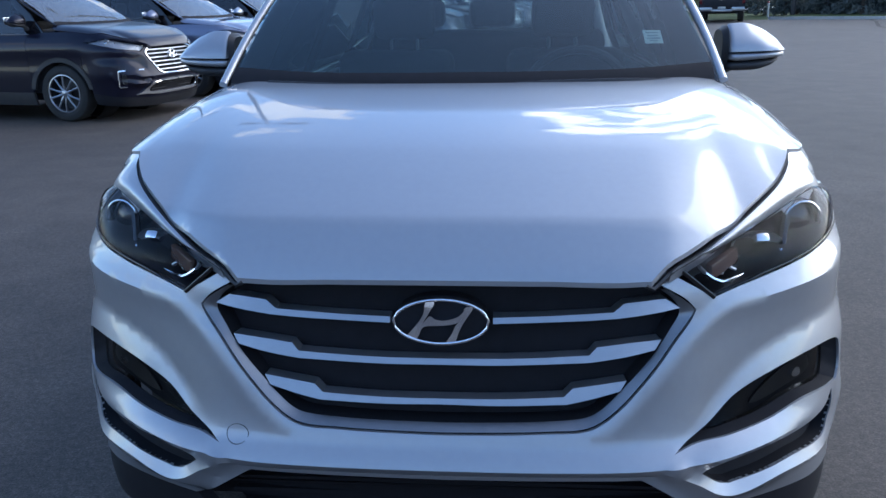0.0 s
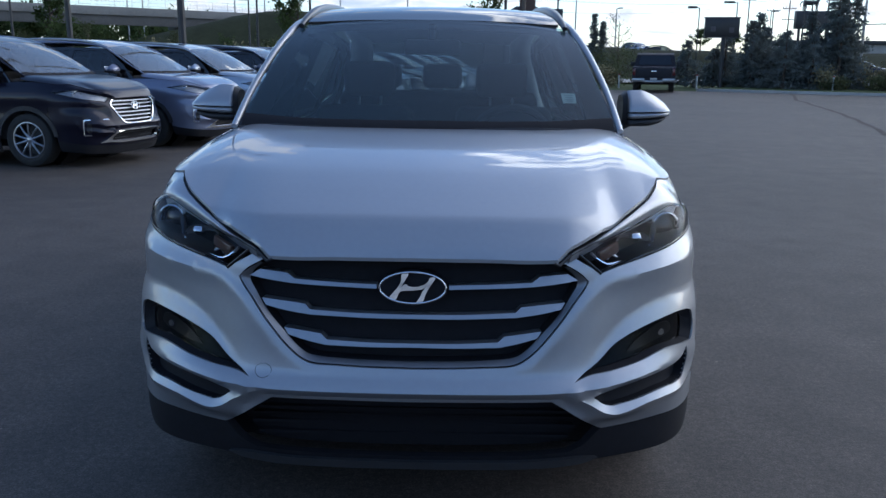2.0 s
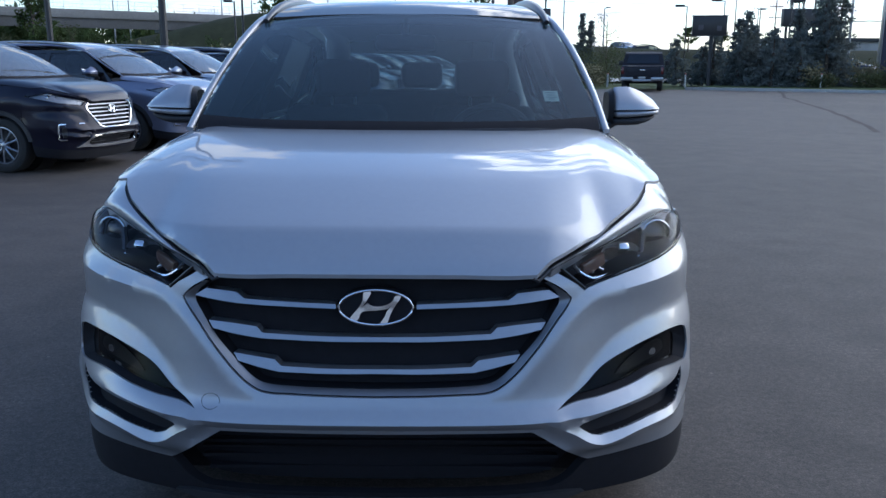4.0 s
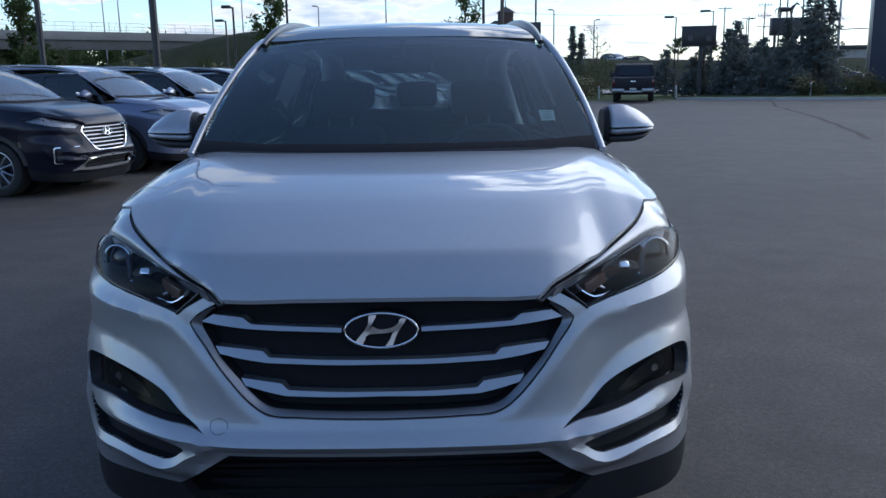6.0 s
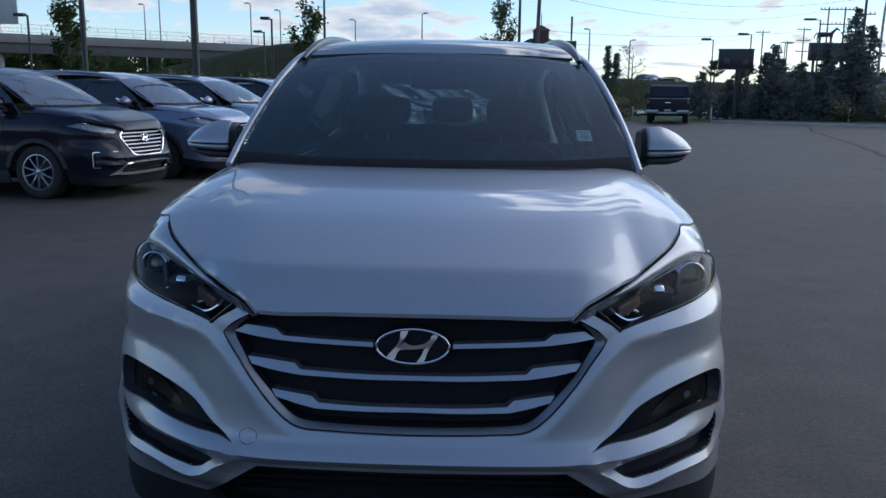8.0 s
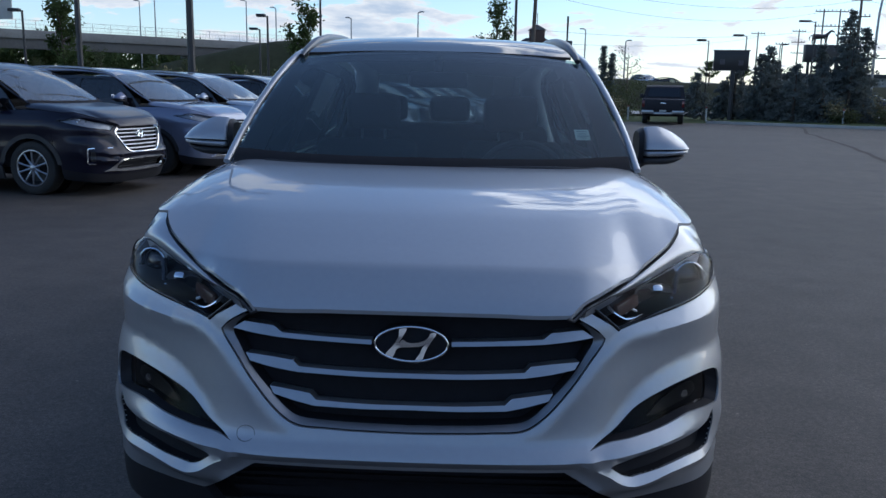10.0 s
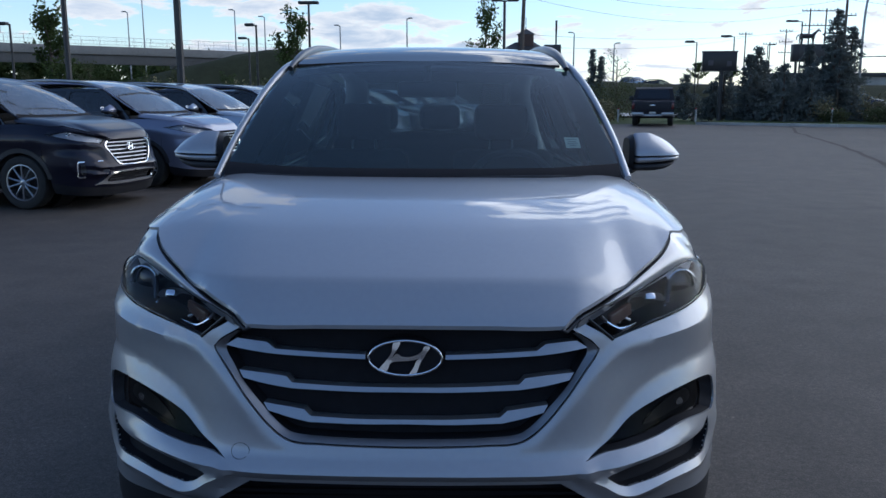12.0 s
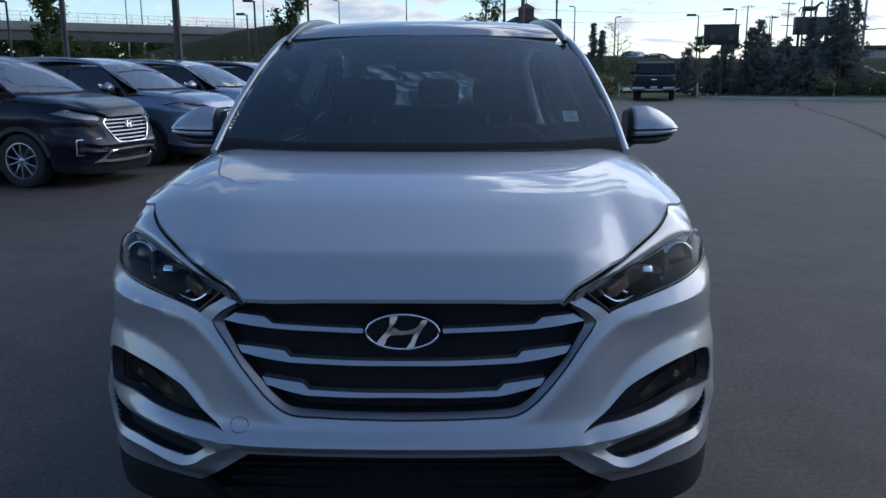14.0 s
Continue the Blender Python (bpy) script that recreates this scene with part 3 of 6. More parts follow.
FOG_IN = [[(.502, .571), (.545, .598), (.610, .640), (.70, .673), (.805, .693), (.875, .692), (.905, .676)],
          [(.905, .676), (.912, .645), (.898, .612)], [(.898, .612), (.870, .611), (.775, .6135), (.668, .5935), (.578, .580), (.502, .571)]]
SLOT = [[(.512, .504), (.583, .521), (.675, .539), (.79, .557), (.85, .571), (.884, .593)], [(.884, .593), (.890, .545), (.868, .506), (.825, .4945), (.745, .490), (.64, .476), (.578, .470)],
        [(.578, .470), (.55, .477), (.512, .504)]]
TIP = [(.445, .905), (.50, .876), (.556, .846)]
BUMPER = ([[(0, .495), (.2, .496), (.393, .497)], [(.393, .497), (.457, .455), (.55, .392), (.572, .382)],
           [(.572, .382), (.66, .386), (.77, .393), (.89, .394), (1.0, .408), (1.1, .430), (1.215, .450)],
           [(1.215, .450), (1.24, .52), (1.305, .62)], [(1.305, .62), (1.31, .75), (1.30, .90), (1.27, .962)], LAMP_LOW[::-1], TIP[::-1],
           [(.445, .905), (.403, .892)], [(.403, .892), (.449, .871), (.491, .848), (.513, .826)]],
          [(.513, .826), (.502, .806), (.466, .766), (.411, .701), (.341, .628), (.290, .598), (.208, .592), (.127, .589), (0, .587)])
SHUT = [(.405, -.008), (.441, .013), (.479, .037), (.525, .072), (.609, .151), (.696, .256), (.738, .334), (.754, .388), (.790, .432), (.819, .50)]
SHUT = [tuple(p) for p in (hood_skin([q[0] for q in SHUT], [q[1] for q in SHUT], -.004) - np.array([(0, 0, .005 if i < 7 else .003) for i in range(10)])).tolist()]
LAMP_TOP = [(.452, .040, .912), (.470, .048, .917), (.533, .082, .932), (.621, .160, .955), (.699, .235, .979), (.785, .320, 1.004), (.834, .400, .990), (.876, .56, .958)]


def wheel(car, x, y, spokes=10, squash=1.0):
    side = 1 if x > 0 else -1
    w = new("wheel")
    w.parent, w.location, w.scale = car, (x, y, WHEEL_Z), (1, squash, 1)
    tyre = lathe([(-.10, .225), (-.112, .25), (-.115, .30), (-.10, .335), (-.075, .348), (-.03, .350), (.03, .350), (.075, .348), (.10, .335), (.115, .30), (.112, .25), (.10, .225)], 40)
    make("tyre", tyre, RUBBER, w)
    disc = lathe([(side * .095, .232), (side * .105, .228), (side * .10, .215), (side * .03, .205), (side * .00, .19), (side * .0, .002)], 40)
    make("rim_barrel", disc, DARK_STEEL, w)
    rim = lathe([(side * .085, .236), (side * .108, .236), (side * .110, .225), (side * .095, .214), (side * .06, .212)], 40)
    make("rim_edge", rim, ALLOY, w)
    for k in range(spokes):
        a = 2 * math.pi * (k // 2) / (spokes / 2) + (.28 if k % 2 else -.28)
        c, s = math.cos(a), math.sin(a)
        b = math.cos(a * 1), math.sin(a * 1)
        body = tube([(side * .085, .045 * c, .045 * s), (side * .098, .13 * c, .13 * s), (side * .092, .222 * b[0], .222 * b[1])], [.018, .011, .014], 6)
        make("spoke", body, ALLOY, w)
    make("hub_cap", lathe([(side * .105, .001), (side * .104, .03), (side * .09, .055), (side * .05, .06)], 20), ALLOY, w)
    return w


def mirror(car, side, mat, frame_mat):
    """A door mirror: a cap that falls away outwards over a body-coloured lip, a black foot and inner face, and the glass behind."""
    arm = new("door_mirror")
    arm.parent = car

    def shell(x0, x1, lo, hi, depth, n=26, m=28, power=.62, dome=False):
        verts, faces = [], []
        for i in range(n):
            w = 1 - (1 - i / (n - 1)) ** 1.5
            l, h, d = float(lo(w)), float(hi(w)), float(depth(w))
            for j in range(m):
                a = 2 * math.pi * j / m
                ca, sa = math.cos(a), math.sin(a)
                if dome:
                    b = math.pi * j / (m - 1)
                    verts.append((x0 + (x1 - x0) * w, 1.43 - d * math.copysign(1 - math.sin(b) ** 1.7, math.cos(b)), l + (h - l) * math.sin(b) ** .9))
                    continue
                verts.append((x0 + (x1 - x0) * w, 1.43 - d * math.copysign(abs(ca) ** power, ca), (l + h) / 2 + (h - l) / 2 * math.copysign(abs(sa) ** power, sa)))
        for i in range(n - 1):
            for j in range(m):
                faces.append([i * m + j, (i + 1) * m + j, (i + 1) * m + (j + 1) % m, i * m + (j + 1) % m])
        faces += [list(range(m)), [(n - 1) * m + j for j in range(m)][::-1]]
        return verts, faces
    s = (lambda b: b) if side > 0 else mirrored
    top = lambda w: ease(w, [0, .06, .30, .60, .82, .94, 1], [1.300, 1.314, 1.317, 1.299, 1.274, 1.255, 1.238])
    deep = lambda w: ease(w, [0, .05, .5, .85, 1], [.072, .082, .082, .064, .036])
    make("mirror_cap", s(shell(.846, 1.037, lambda w: 1.226 + .004 * w, top, deep, dome=True)), mat, arm, sharp=50)
    make("mirror_lip", s(shell(.848, 1.034, lambda w: ease(w, [0, .1, 1], [1.197, 1.194, 1.208]), lambda w: 1.224 + .004 * w, lambda w: deep(w) - .003, power=.5)), mat, arm, sharp=50)
    make("mirror_base", s(shell(.842, 1.020, lambda w: ease(w, [0, .5, .8, 1], [1.162, 1.164, 1.176, 1.196]), lambda w: 1.196 + .008 * w, lambda w: deep(w) - .010)), frame_mat, arm, "black lower edge of the mirror", sharp=50)
    make("mirror_inner_face", s(shell(.826, .8455, lambda w: 1.172 - .006 * w, lambda w: 1.296 + .014 * w, lambda w: .066 + .008 * w)), frame_mat, arm, "black inner face of the mirror", sharp=50)
    make("mirror_foot", s(tube([(.78, 1.39, 1.110), (.81, 1.40, 1.155), (.86, 1.41, 1.178)], [.05, .036, .03], 10, (1, .6))), frame_mat, arm)
    make("indicator", s(tube([(.93, 1.3445, 1.2265), (.99, 1.357, 1.2275), (1.026, 1.385, 1.2295)], .004, 6)), LENS, arm)
    make("mirror_glass", s(block(.855, 1.01, 1.508, 1.515, 1.19, 1.28, .003)), CHROME, arm)
    return arm


def seat(car, x, y, mat=None):
    mat = mat or CLOTH
    s = new("seat")
    s.parent = car
    make("cushion", block(x - .25, x + .25, y - .28, y + .24, .48, .66, .06, 3), mat, s)
    back = moved(block(-.25, .25, -.06, .07, 0, .62, .055, 3), pose(x, y + .24, .60, 14))
    make("backrest", back, mat, s)
    for d in (-.06, .06):
        make("headrest_post", tube([(x + d, y + .39, 1.17), (x + d, y + .41, 1.28)], .007, 6), STEEL, s)
    make("headrest", moved(block(-.14, .14, -.05, .05, 0, .19, .045, 3), pose(x, y + .405, 1.235, 10)), mat, s)
    return s


def emblem(car, u, z, w, h, skin, mat):
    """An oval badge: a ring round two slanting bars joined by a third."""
    e = new("emblem")
    e.parent = car
    ring = np.array([(w * math.cos(a), h * math.sin(a)) for a in np.linspace(0, 2 * math.pi, 49)[:-1]])
    loop = np.vstack([ring, ring[:1]]) * (.965, .935) + (u, z)
    make("badge_ring", tube(skin(loop[:, 0], loop[:, 1], .001), [.062 * h] * 2, 10, (1.0, 1.15), caps=False), mat, e, sharp=80)
    for pts in ([(-.70, -.68), (-.49, -.72), (-.36, -.04), (-.27, .27), (-.13, .84), (-.31, .84), (-.35, .37), (-.45, -.01)],
                [(.66, .62), (.49, .60), (.46, .22), (.29, -.2), (.23, -.5), (.09, -.96), (.26, -.94), (.41, -.25), (.53, .16)],
                [(-.47, -.55), (-.36, -.25), (-.19, -.19), (.06, -.16), (.31, -.07), (.48, .16), (.60, .50), (.50, .49), (.36, .23), (.11, .06), (-.11, .09), (-.21, .24), (-.30, .10), (-.40, -.2)]):
        make("badge_bar", sheet(run(np.array(pts) * (w, h) + (u, z), .006, True), lambda a, b, o=0.0: skin(a, b, o + .0015), .02, (), .016), mat, e, sharp=40)
    return e


def car(name, label, body_mat, front="wide", roof_glass=True, detail=1.0):
    """An SUV of the hull above, nose towards -y at y = 0, on the ground z = 0."""
    c = tagged(new(name), label, "car", "parked cars" if front == "hex" else "")
    st = .018 / detail
    lamp_low = LAMP_LOW if front == "wide" else [(u, z - .028 * max(0, 1 - abs(u - .85) / .42)) for u, z in LAMP_LOW]
    skin_in = lambda d: (lambda u, z, o=0.0: hull(u, z, o - d))

    # --- hood
    side_edge = [(.750, .390), (.768, .405), (.790, .43), (.818, .50), (.828, .62), (.832, .8), (.825, .96), (.80, 1.03), (.765, 1.045)]
    half = chain([(0, -.012), (.2, -.012), (.33, -.011), (.400, -.006)], HOOD_EDGE,
                 side_edge, [(.765, 1.045), (.6, 1.00), (.3, .955), (0, .94)], step=st)
    make("hood", sheet(both(half), hood_skin, .0125 if front == "wide" else st * 1.2, (), .010), body_mat, c, sharp=28)

    for f in (1, -1):
        s = (lambda b: b) if f > 0 else mirrored
        # black tube laid in the gap along the hood's edge to darken it
        make("hood_gap_dark", s(tube([(p[0] - .004, p[1] + .006, p[2] - .006) for p in run([(.394, -.010, .893)] + SHUT[:8], .02)], .0055, 6)), BLACK, c)

    # --- front bumper with its openings
    if front == "wide":
        half = chain(*BUMPER[0], BUMPER[1], step=.012)
        fog, slot = chain(*FOG, step=.012), chain(*SLOT, step=.012)
        bumper = make("front_bumper", sheet(both(half), hull, .013, [fog, flip(fog), slot, flip(slot)], .008, [RIDGE[3:], flip(RIDGE[3:]), RIM, flip(RIM), LEDGE, flip(LEDGE[1:]), LEDGE_TOP, flip(LEDGE_TOP[1:]), CREASE[4:60], flip(CREASE[4:60])]), body_mat, c, sharp=28)
        # grille
        n = 70
        w = np.linspace(0, 1, n)
        ri, ro = spline(GRILLE_SIDE)[0](w), spline(RING_OUT)[0](w)
        rows = [hull(ro[:, 0], ro[:, 1], -.016), hull(ro[:, 0], ro[:, 1], -.002), hull(*(ro * .75 + ri * .25).T, -.004), hull(ri[:, 0], ri[:, 1], -.016)]
        right = [tuple(p) for r in rows for p in r.tolist()], [[j * n + i, (j + 1) * n + i, (j + 1) * n + i + 1, j * n + i + 1] for j in range(3) for i in range(n - 1)]
        make("grille_surround", joined(right, mirrored(right)), RING_GREY, c, "satin grey grille surround", 30)
        duct = [tuple(p) for r in (hull(ri[:, 0], ri[:, 1], -.0165), hull(ri[:, 0], ri[:, 1], -.062)) for p in r.tolist()], [[i, n + i, n + i + 1, i + 1] for i in range(n - 1)]
        make("grille_duct", joined(duct, mirrored(duct)), MESH_BLACK, c)
        make("grille_backing", sheet(both(chain([(0, .585), (.3, .59), (.345, .62), (.45, .75), (.50, .83)], [(.50, .83), (.42, .90), (0, .905)], step=.03)), skin_in(.060), .04, (), .01), MESH_BLACK, c)
        slats = [([(.482, .828), (.4525, .8455)], [(.4525, .8455), (.41, .8435), (.362, .840)], [(.362, .840), (.338, .825)], [(.338, .825), (.215, .8195), (.102, .816)],
                  [(.102, .816), (.102, .8055)], [(.102, .8055), (.22, .809), (.283, .811), (.35, .8145)], [(.35, .8145), (.42, .821), (.482, .828)]),
                 ([(.442, .7655), (.37, .761), (.307, .755)], [(.307, .755), (.291, .741)], [(.291, .741), (.15, .7355), (0, .734)],
                  [(0, .734), (0, .7235)], [(0, .7235), (.12, .7235), (.29, .7285)], [(.29, .7285), (.36, .737), (.426, .748)]),
                 ([(.368, .6865), (.26, .6735)], [(.26, .6735), (.242, .659)], [(.242, .659), (.12, .6545), (0, .654)],
                  [(0, .654), (0, .644)], [(0, .644), (.12, .643), (.247, .646)], [(.247, .646), (.30, .656), (.354, .6685)])]
        for i, s in enumerate(slats):
            o = chain(*s, step=.012)
            zm = (.827, .745, .664)[i]
            sk = lambda u, z, o=0.0, zm=zm: hull(u, zm + 0 * np.asarray(z), o - .010 - .55 * (np.asarray(z) - zm)) * (1, 1, 0) + np.stack([0 * np.asarray(u), 0 * np.asarray(u), np.asarray(z)], 1)
            if i == 0:
                for f in (o, flip(o)):
                    make("slat", sheet(f, sk, .014, (), .03), SATIN, c, sharp=30)
            else:
                make("slat", sheet(both(chain(*(s[3:] + s[:3]), step=.012)[1:]), sk, .014, (), .03), SATIN, c, sharp=30)
        emblem(c, 0, .812, .096, .0460, lambda u, z, o=0.0: hull(u, z, o + .006), BADGE)
        make("badge_back", sheet([(.092 * math.cos(a), .812 + .044 * math.sin(a)) for a in np.linspace(0, 2 * math.pi, 41)[:-1]], skin_in(.012), .03, (), .03), MESH_BLACK, c)
        # fog lamps and slots
        for f in (1, -1):
            m = (lambda o: o) if f > 0 else flip
            lamp = new("fog_lamp")
            lamp.parent = c
            make("bezel", sheet(m(chain(*FOG, step=.02)), skin_in(.046), .02, (), .02), MESH_BLACK, lamp)
            a3, b3 = (np.vstack([spline(q)[0](np.linspace(0, 1, 30))[:-1] for q in loop]) for loop in (FOG, FOG_IN))
            wall = [tuple(p) for p in np.vstack([hull(a3[:, 0], a3[:, 1], -.005), hull(b3[:, 0], b3[:, 1], -.030)]).tolist()]
            k = len(a3)
            wall = wall, [[i, (i + 1) % k, k + (i + 1) % k, k + i] for i in range(k)]
            make("lamp_recess", wall if f > 0 else mirrored(wall), MESH_BLACK, lamp, "black bevelled recess of the fog lamp", 30)
            clear = chain(*FOG_IN, step=.014)
            make("reflector", sheet(m(run([(.66, .605), (.71, .640), (.79, .668), (.85, .666), (.86, .640), (.77, .622)], .01, True)), skin_in(.040), .012, (), .004), LAMP_DARK, lamp)
            make("bulb", sheet(m(run([(.785, .640), (.795, .652), (.812, .650), (.815, .638), (.797, .634)], .006, True)), skin_in(.036), .012, (), .006), REFLECTOR, lamp)
            make("lens", sheet(m(clear), skin_in(.029), .02, (), .002), FOG_LENS, lamp)
            a3 = np.vstack([spline(q)[0](np.linspace(0, 1, 26))[:-1] for q in SLOT])
            k = len(a3)
            wall = [tuple(p) for p in np.vstack([hull(a3[:, 0], a3[:, 1], -.003), hull(a3[:, 0], a3[:, 1], -.034)]).tolist()], [[i, (i + 1) % k, k + (i + 1) % k, k + i] for i in range(k)]
            make("slot_wall", wall if f > 0 else mirrored(wall), MESH_BLACK, c, "", 30)
            make("slot_backing", sheet(m((chain(*SLOT, step=.015) - (.71, .515)) * 1.03 + (.71, .515)), skin_in(.032), .015, (), .004), MESH_BLACK, c)
        tow = np.array([(-.418 + .0245 * math.cos(a), .5730 + .0185 * math.sin(a)) for a in np.linspace(0, 2 * math.pi, 33)[:-1]])
        make("tow_cover_seam", sheet(tow, lambda u, z, o=0.0: hull(u, z, o + .0012), .01, [(tow - (-.418, .5730)) * .955 + (-.418, .5730)], .001), DARK_TRIM, c, "thin round seam of the tow hook cover")
        # dark lower part
        half = chain([(0, .258), (.5, .270), (.8, .278), (.95, .284), (1.18, .300)], [(1.18, .300), (1.20, .36), (1.215, .447)], [(1.215, .447), (1.1, .427), (1.0, .405), (.89, .391), (.77, .390), (.66, .383), (.572, .379)],
                     [(.572, .379), (.52, .33), (.47, .31)], [(.47, .31), (.25, .302), (0, .300)], step=.025)
        make("lower_valance", sheet(both(half), lambda u, z, o=0.0: hull(u, z, o - .004), .03, (), .03), MESH_BLACK, c, "black plastic lower valance")
        half = chain([(0, .295), (.25, .297), (.48, .305)], [(.48, .305), (.575, .380), (.460, .458), (.395, .499)], [(.395, .499), (.2, .499), (0, .498)], step=.03)
        make("intake_backing", sheet(both(half), skin_in(.09), .04, (), .03), MESH_BLACK, c)
        for k in range(5):
            z = .335 + .034 * k
            w = float(np.interp(z, [.30, .385, .50], [.47, .52, .38]))
            make("intake_bar", sheet([(-w, z - .005), (w, z - .005), (w, z + .005), (-w, z + .005)], skin_in(.055), .05, (), .02), MESH_BLACK, c)
        half = chain([(0, .262), (.3, .263), (.52, .272), (.57, .286)], [(.57, .286), (.50, .294), (.3, .289), (0, .287)], step=.025)
        make("skid_plate", sheet(both(half), lambda u, z, o=0.0: hull(u, z, o + .012), .03, (), .02), DARK_TRIM, c, "dark grey skid plate")
    else:
        half = chain([(0, .275), (.5, .28), (.9, .31), (1.205, .36)], [(1.205, .36), (1.235, .50), (1.305, .62)], [(1.305, .62), (1.31, .75), (1.30, .90), lamp_low[-1]], lamp_low[::-1],
                     [lamp_low[0], (.445, .905)], [(.445, .905), (.38, .905), (0, .905)], step=.03)
        hex_in = both(chain([(0, .560), (.25, .564)], [(.25, .564), (.32, .590), (.478, .79), (.484, .825)], [(.482, .83), (.45, .868), (.43, .876)], [(.43, .876), (0, .882)], step=.03))
        low = both(chain([(0, .345), (.42, .345)], [(.42, .345), (.52, .365), (.47, .445)], [(.47, .445), (0, .46)], step=.03))
        make("front_bumper", sheet(both(half), hull, .028, [hex_in, low], .02), body_mat, c, sharp=30)
        hex_out = hex_in.copy()
        hex_out = (hex_in - (0, .725)) * (1.03, 1.05) + (0, .725)
        make("grille_surround", sheet(hex_out, lambda u, z, o=0.0: hull(u, z, o + .010), .02, [(hex_in - (0, .725)) * (.99, .98) + (0, .725)], .03), CHROME, c, "chrome grille frame")
        make("grille_backing", sheet(hex_in, skin_in(.05), .06, (), .02), MESH_BLACK, c)
        for z in (.605, .655, .705, .755, .805, .852):
            w = float(np.interp(z, [.56, .59, .79, .83, .88], [.24, .32, .475, .48, .43]))
            make("slat", sheet([(-w, z - .008), (0, z - .010), (w, z - .008), (w, z + .006), (0, z + .004), (-w, z + .006)], skin_in(.008), .05, (), .02), ALLOY, c)
        emblem(c, 0, .785, .098, .052, lambda u, z, o=0.0: hull(u, z, o + .012), BADGE)
        make("intake_backing", sheet(low, skin_in(.05), .06, (), .02), MESH_BLACK, c)
        for z in (.37, .40, .43):
            make("intake_bar", sheet([(-.44, z - .006), (.44, z - .006), (.44, z + .006), (-.44, z + .006)], skin_in(.03), .05, (), .02), BLACK, c)
        trim = chain([(0, .305), (.40, .31), (.56, .322), (.70, .318)], [(.70, .318), (.58, .372), (.49, .460), (.45, .470), (0, .485)], [(0, .485), (0, .466)], [(0, .466), (.44, .452), (.515, .372), (.50, .345), (0, .330)], step=.03)
        make("lower_trim", sheet(both(trim), lambda u, z, o=0.0: hull(u, z, o + .018), .03, (), .03), CHROME, c, "chrome trim round the lower intake")
        for f in (1, -1):
            m = (lambda o: o) if f > 0 else flip
            make("fog_surround", sheet(m(np.array([(.57, .632), (.87, .628), (.888, .612), (.892, .432), (.875, .414), (.80, .418), (.80, .430), (.868, .430), (.878, .440), (.874, .606), (.862, .615), (.57, .620)])),
                                       lambda u, z, o=0.0: hull(u, z, o + .016), .03, (), .02), CHROME, c, "chrome bracket round the fog lamp")
            make("fog_lamp", sheet(m(run([(.80, .46), (.80, .57), (.84, .58), (.85, .49), (.83, .45)], .02, True)), lambda u, z, o=0.0: hull(u, z, o + .008), .03, (), .012), LAMP_DARK, c)
        half = chain([(0, .16), (.5, .165), (.9, .19), (1.18, .22)], [(1.18, .22), (1.20, .30), (1.205, .36)], [(1.205, .36), (.9, .32), (.5, .30), (0, .30)], step=.04)
        make("lower_valance", sheet(both(half), lambda u, z, o=0.0: hull(u, z, o - .004), .04, (), .03), MESH_BLACK, c)

    # --- headlamps and the fender strip over them
    low3 = hull([p[0] for p in lamp_low], [p[1] for p in lamp_low]).tolist()
    sink = 1.0 if front == "wide" else .22
    deep = hull([p[0] for p in lamp_low], [p[1] for p in lamp_low], -.105 * sink).tolist()
    top3 = LAMP_TOP
    top_deep = [(p[0] - .075 * sink, p[1] + .085 * sink, p[2] - .016 * sink) for p in LAMP_TOP]
    for f in (1, -1):
        s = (lambda b: b) if f > 0 else mirrored
        h = new("headlamp")
        h.parent = c
        make("housing", s(joined(patch(deep, top_deep, 40, 7), patch(low3, deep, 40, 3), patch(top_deep, top3, 40, 3),
                                 patch([low3[0], deep[0]], [top3[0], top_deep[0]], 4, 5))), LAMP_DARK if front == "wide" else LAMP_GREY, h)
        lens = patch(low3, top3, 60, 16, .017, (.30, -.65, .62))
        make("lens", s(lens), LENS, h)
        make("lens_rim", s(joined(tube(run([(p[0], p[1], p[2]) for p in low3], .02) + np.array((0, .006, .004)), .004, 6), tube(run(top3, .02) + np.array((0, .008, -.004)), .0025, 6),
                                  tube([low3[0], top3[0]], .005, 6))), GLOSS_BLACK, h, sharp=60)
        ball = lathe([(0, .001), (-.004, .012), (-.012, .024), (-.002, .034), (.006, .040), (.03, .042)], 28, "y")
        aim = Euler((0, 0, radians(18 * f))).to_matrix().to_4x4()
        proj = new("projector")
        proj.parent = h
        proj.matrix_basis = Matrix.Translation((f * .760, .305, .934)) @ aim
        make("projector_lens", lathe([(-.014, .001), (-.012, .016), (-.004, .033), (.006, .041)], 28, "y"), GLOSS_BLACK, proj)
        make("projector_ring", lathe([(.0, .042), (-.010, .045), (-.012, .049), (.02, .054)], 28, "y"), CHROME, proj)
        make("projector_trim", tube([(.046 * math.cos(a), -.016, .046 * math.sin(a)) for a in np.linspace(0, 2 * math.pi, 37)], .0028, 6, caps=False), REFLECTOR, proj, "thin bright ring of the projector lamp")
        cup = lathe([(.035, .002), (.03, .02), (.012, .036), (-.006, .044)], 24, "y")
        make("reflector", moved(cup, Matrix.Translation((f * .648, .215, .905)) @ aim @ Matrix.Diagonal((1.35, 1, .72, 1))), LAMP_GREY, h)
        # small mirror block stands in for the bright reflection inside the lamp
        make("reflection_spot", moved(block(-.014, .014, -.02, .012, -.010, .008, .003), Matrix.Translation((f * .652, .205, .918)) @ Euler((radians(-35), 0, radians(10 * f))).to_matrix().to_4x4()), REFLECTOR, h)
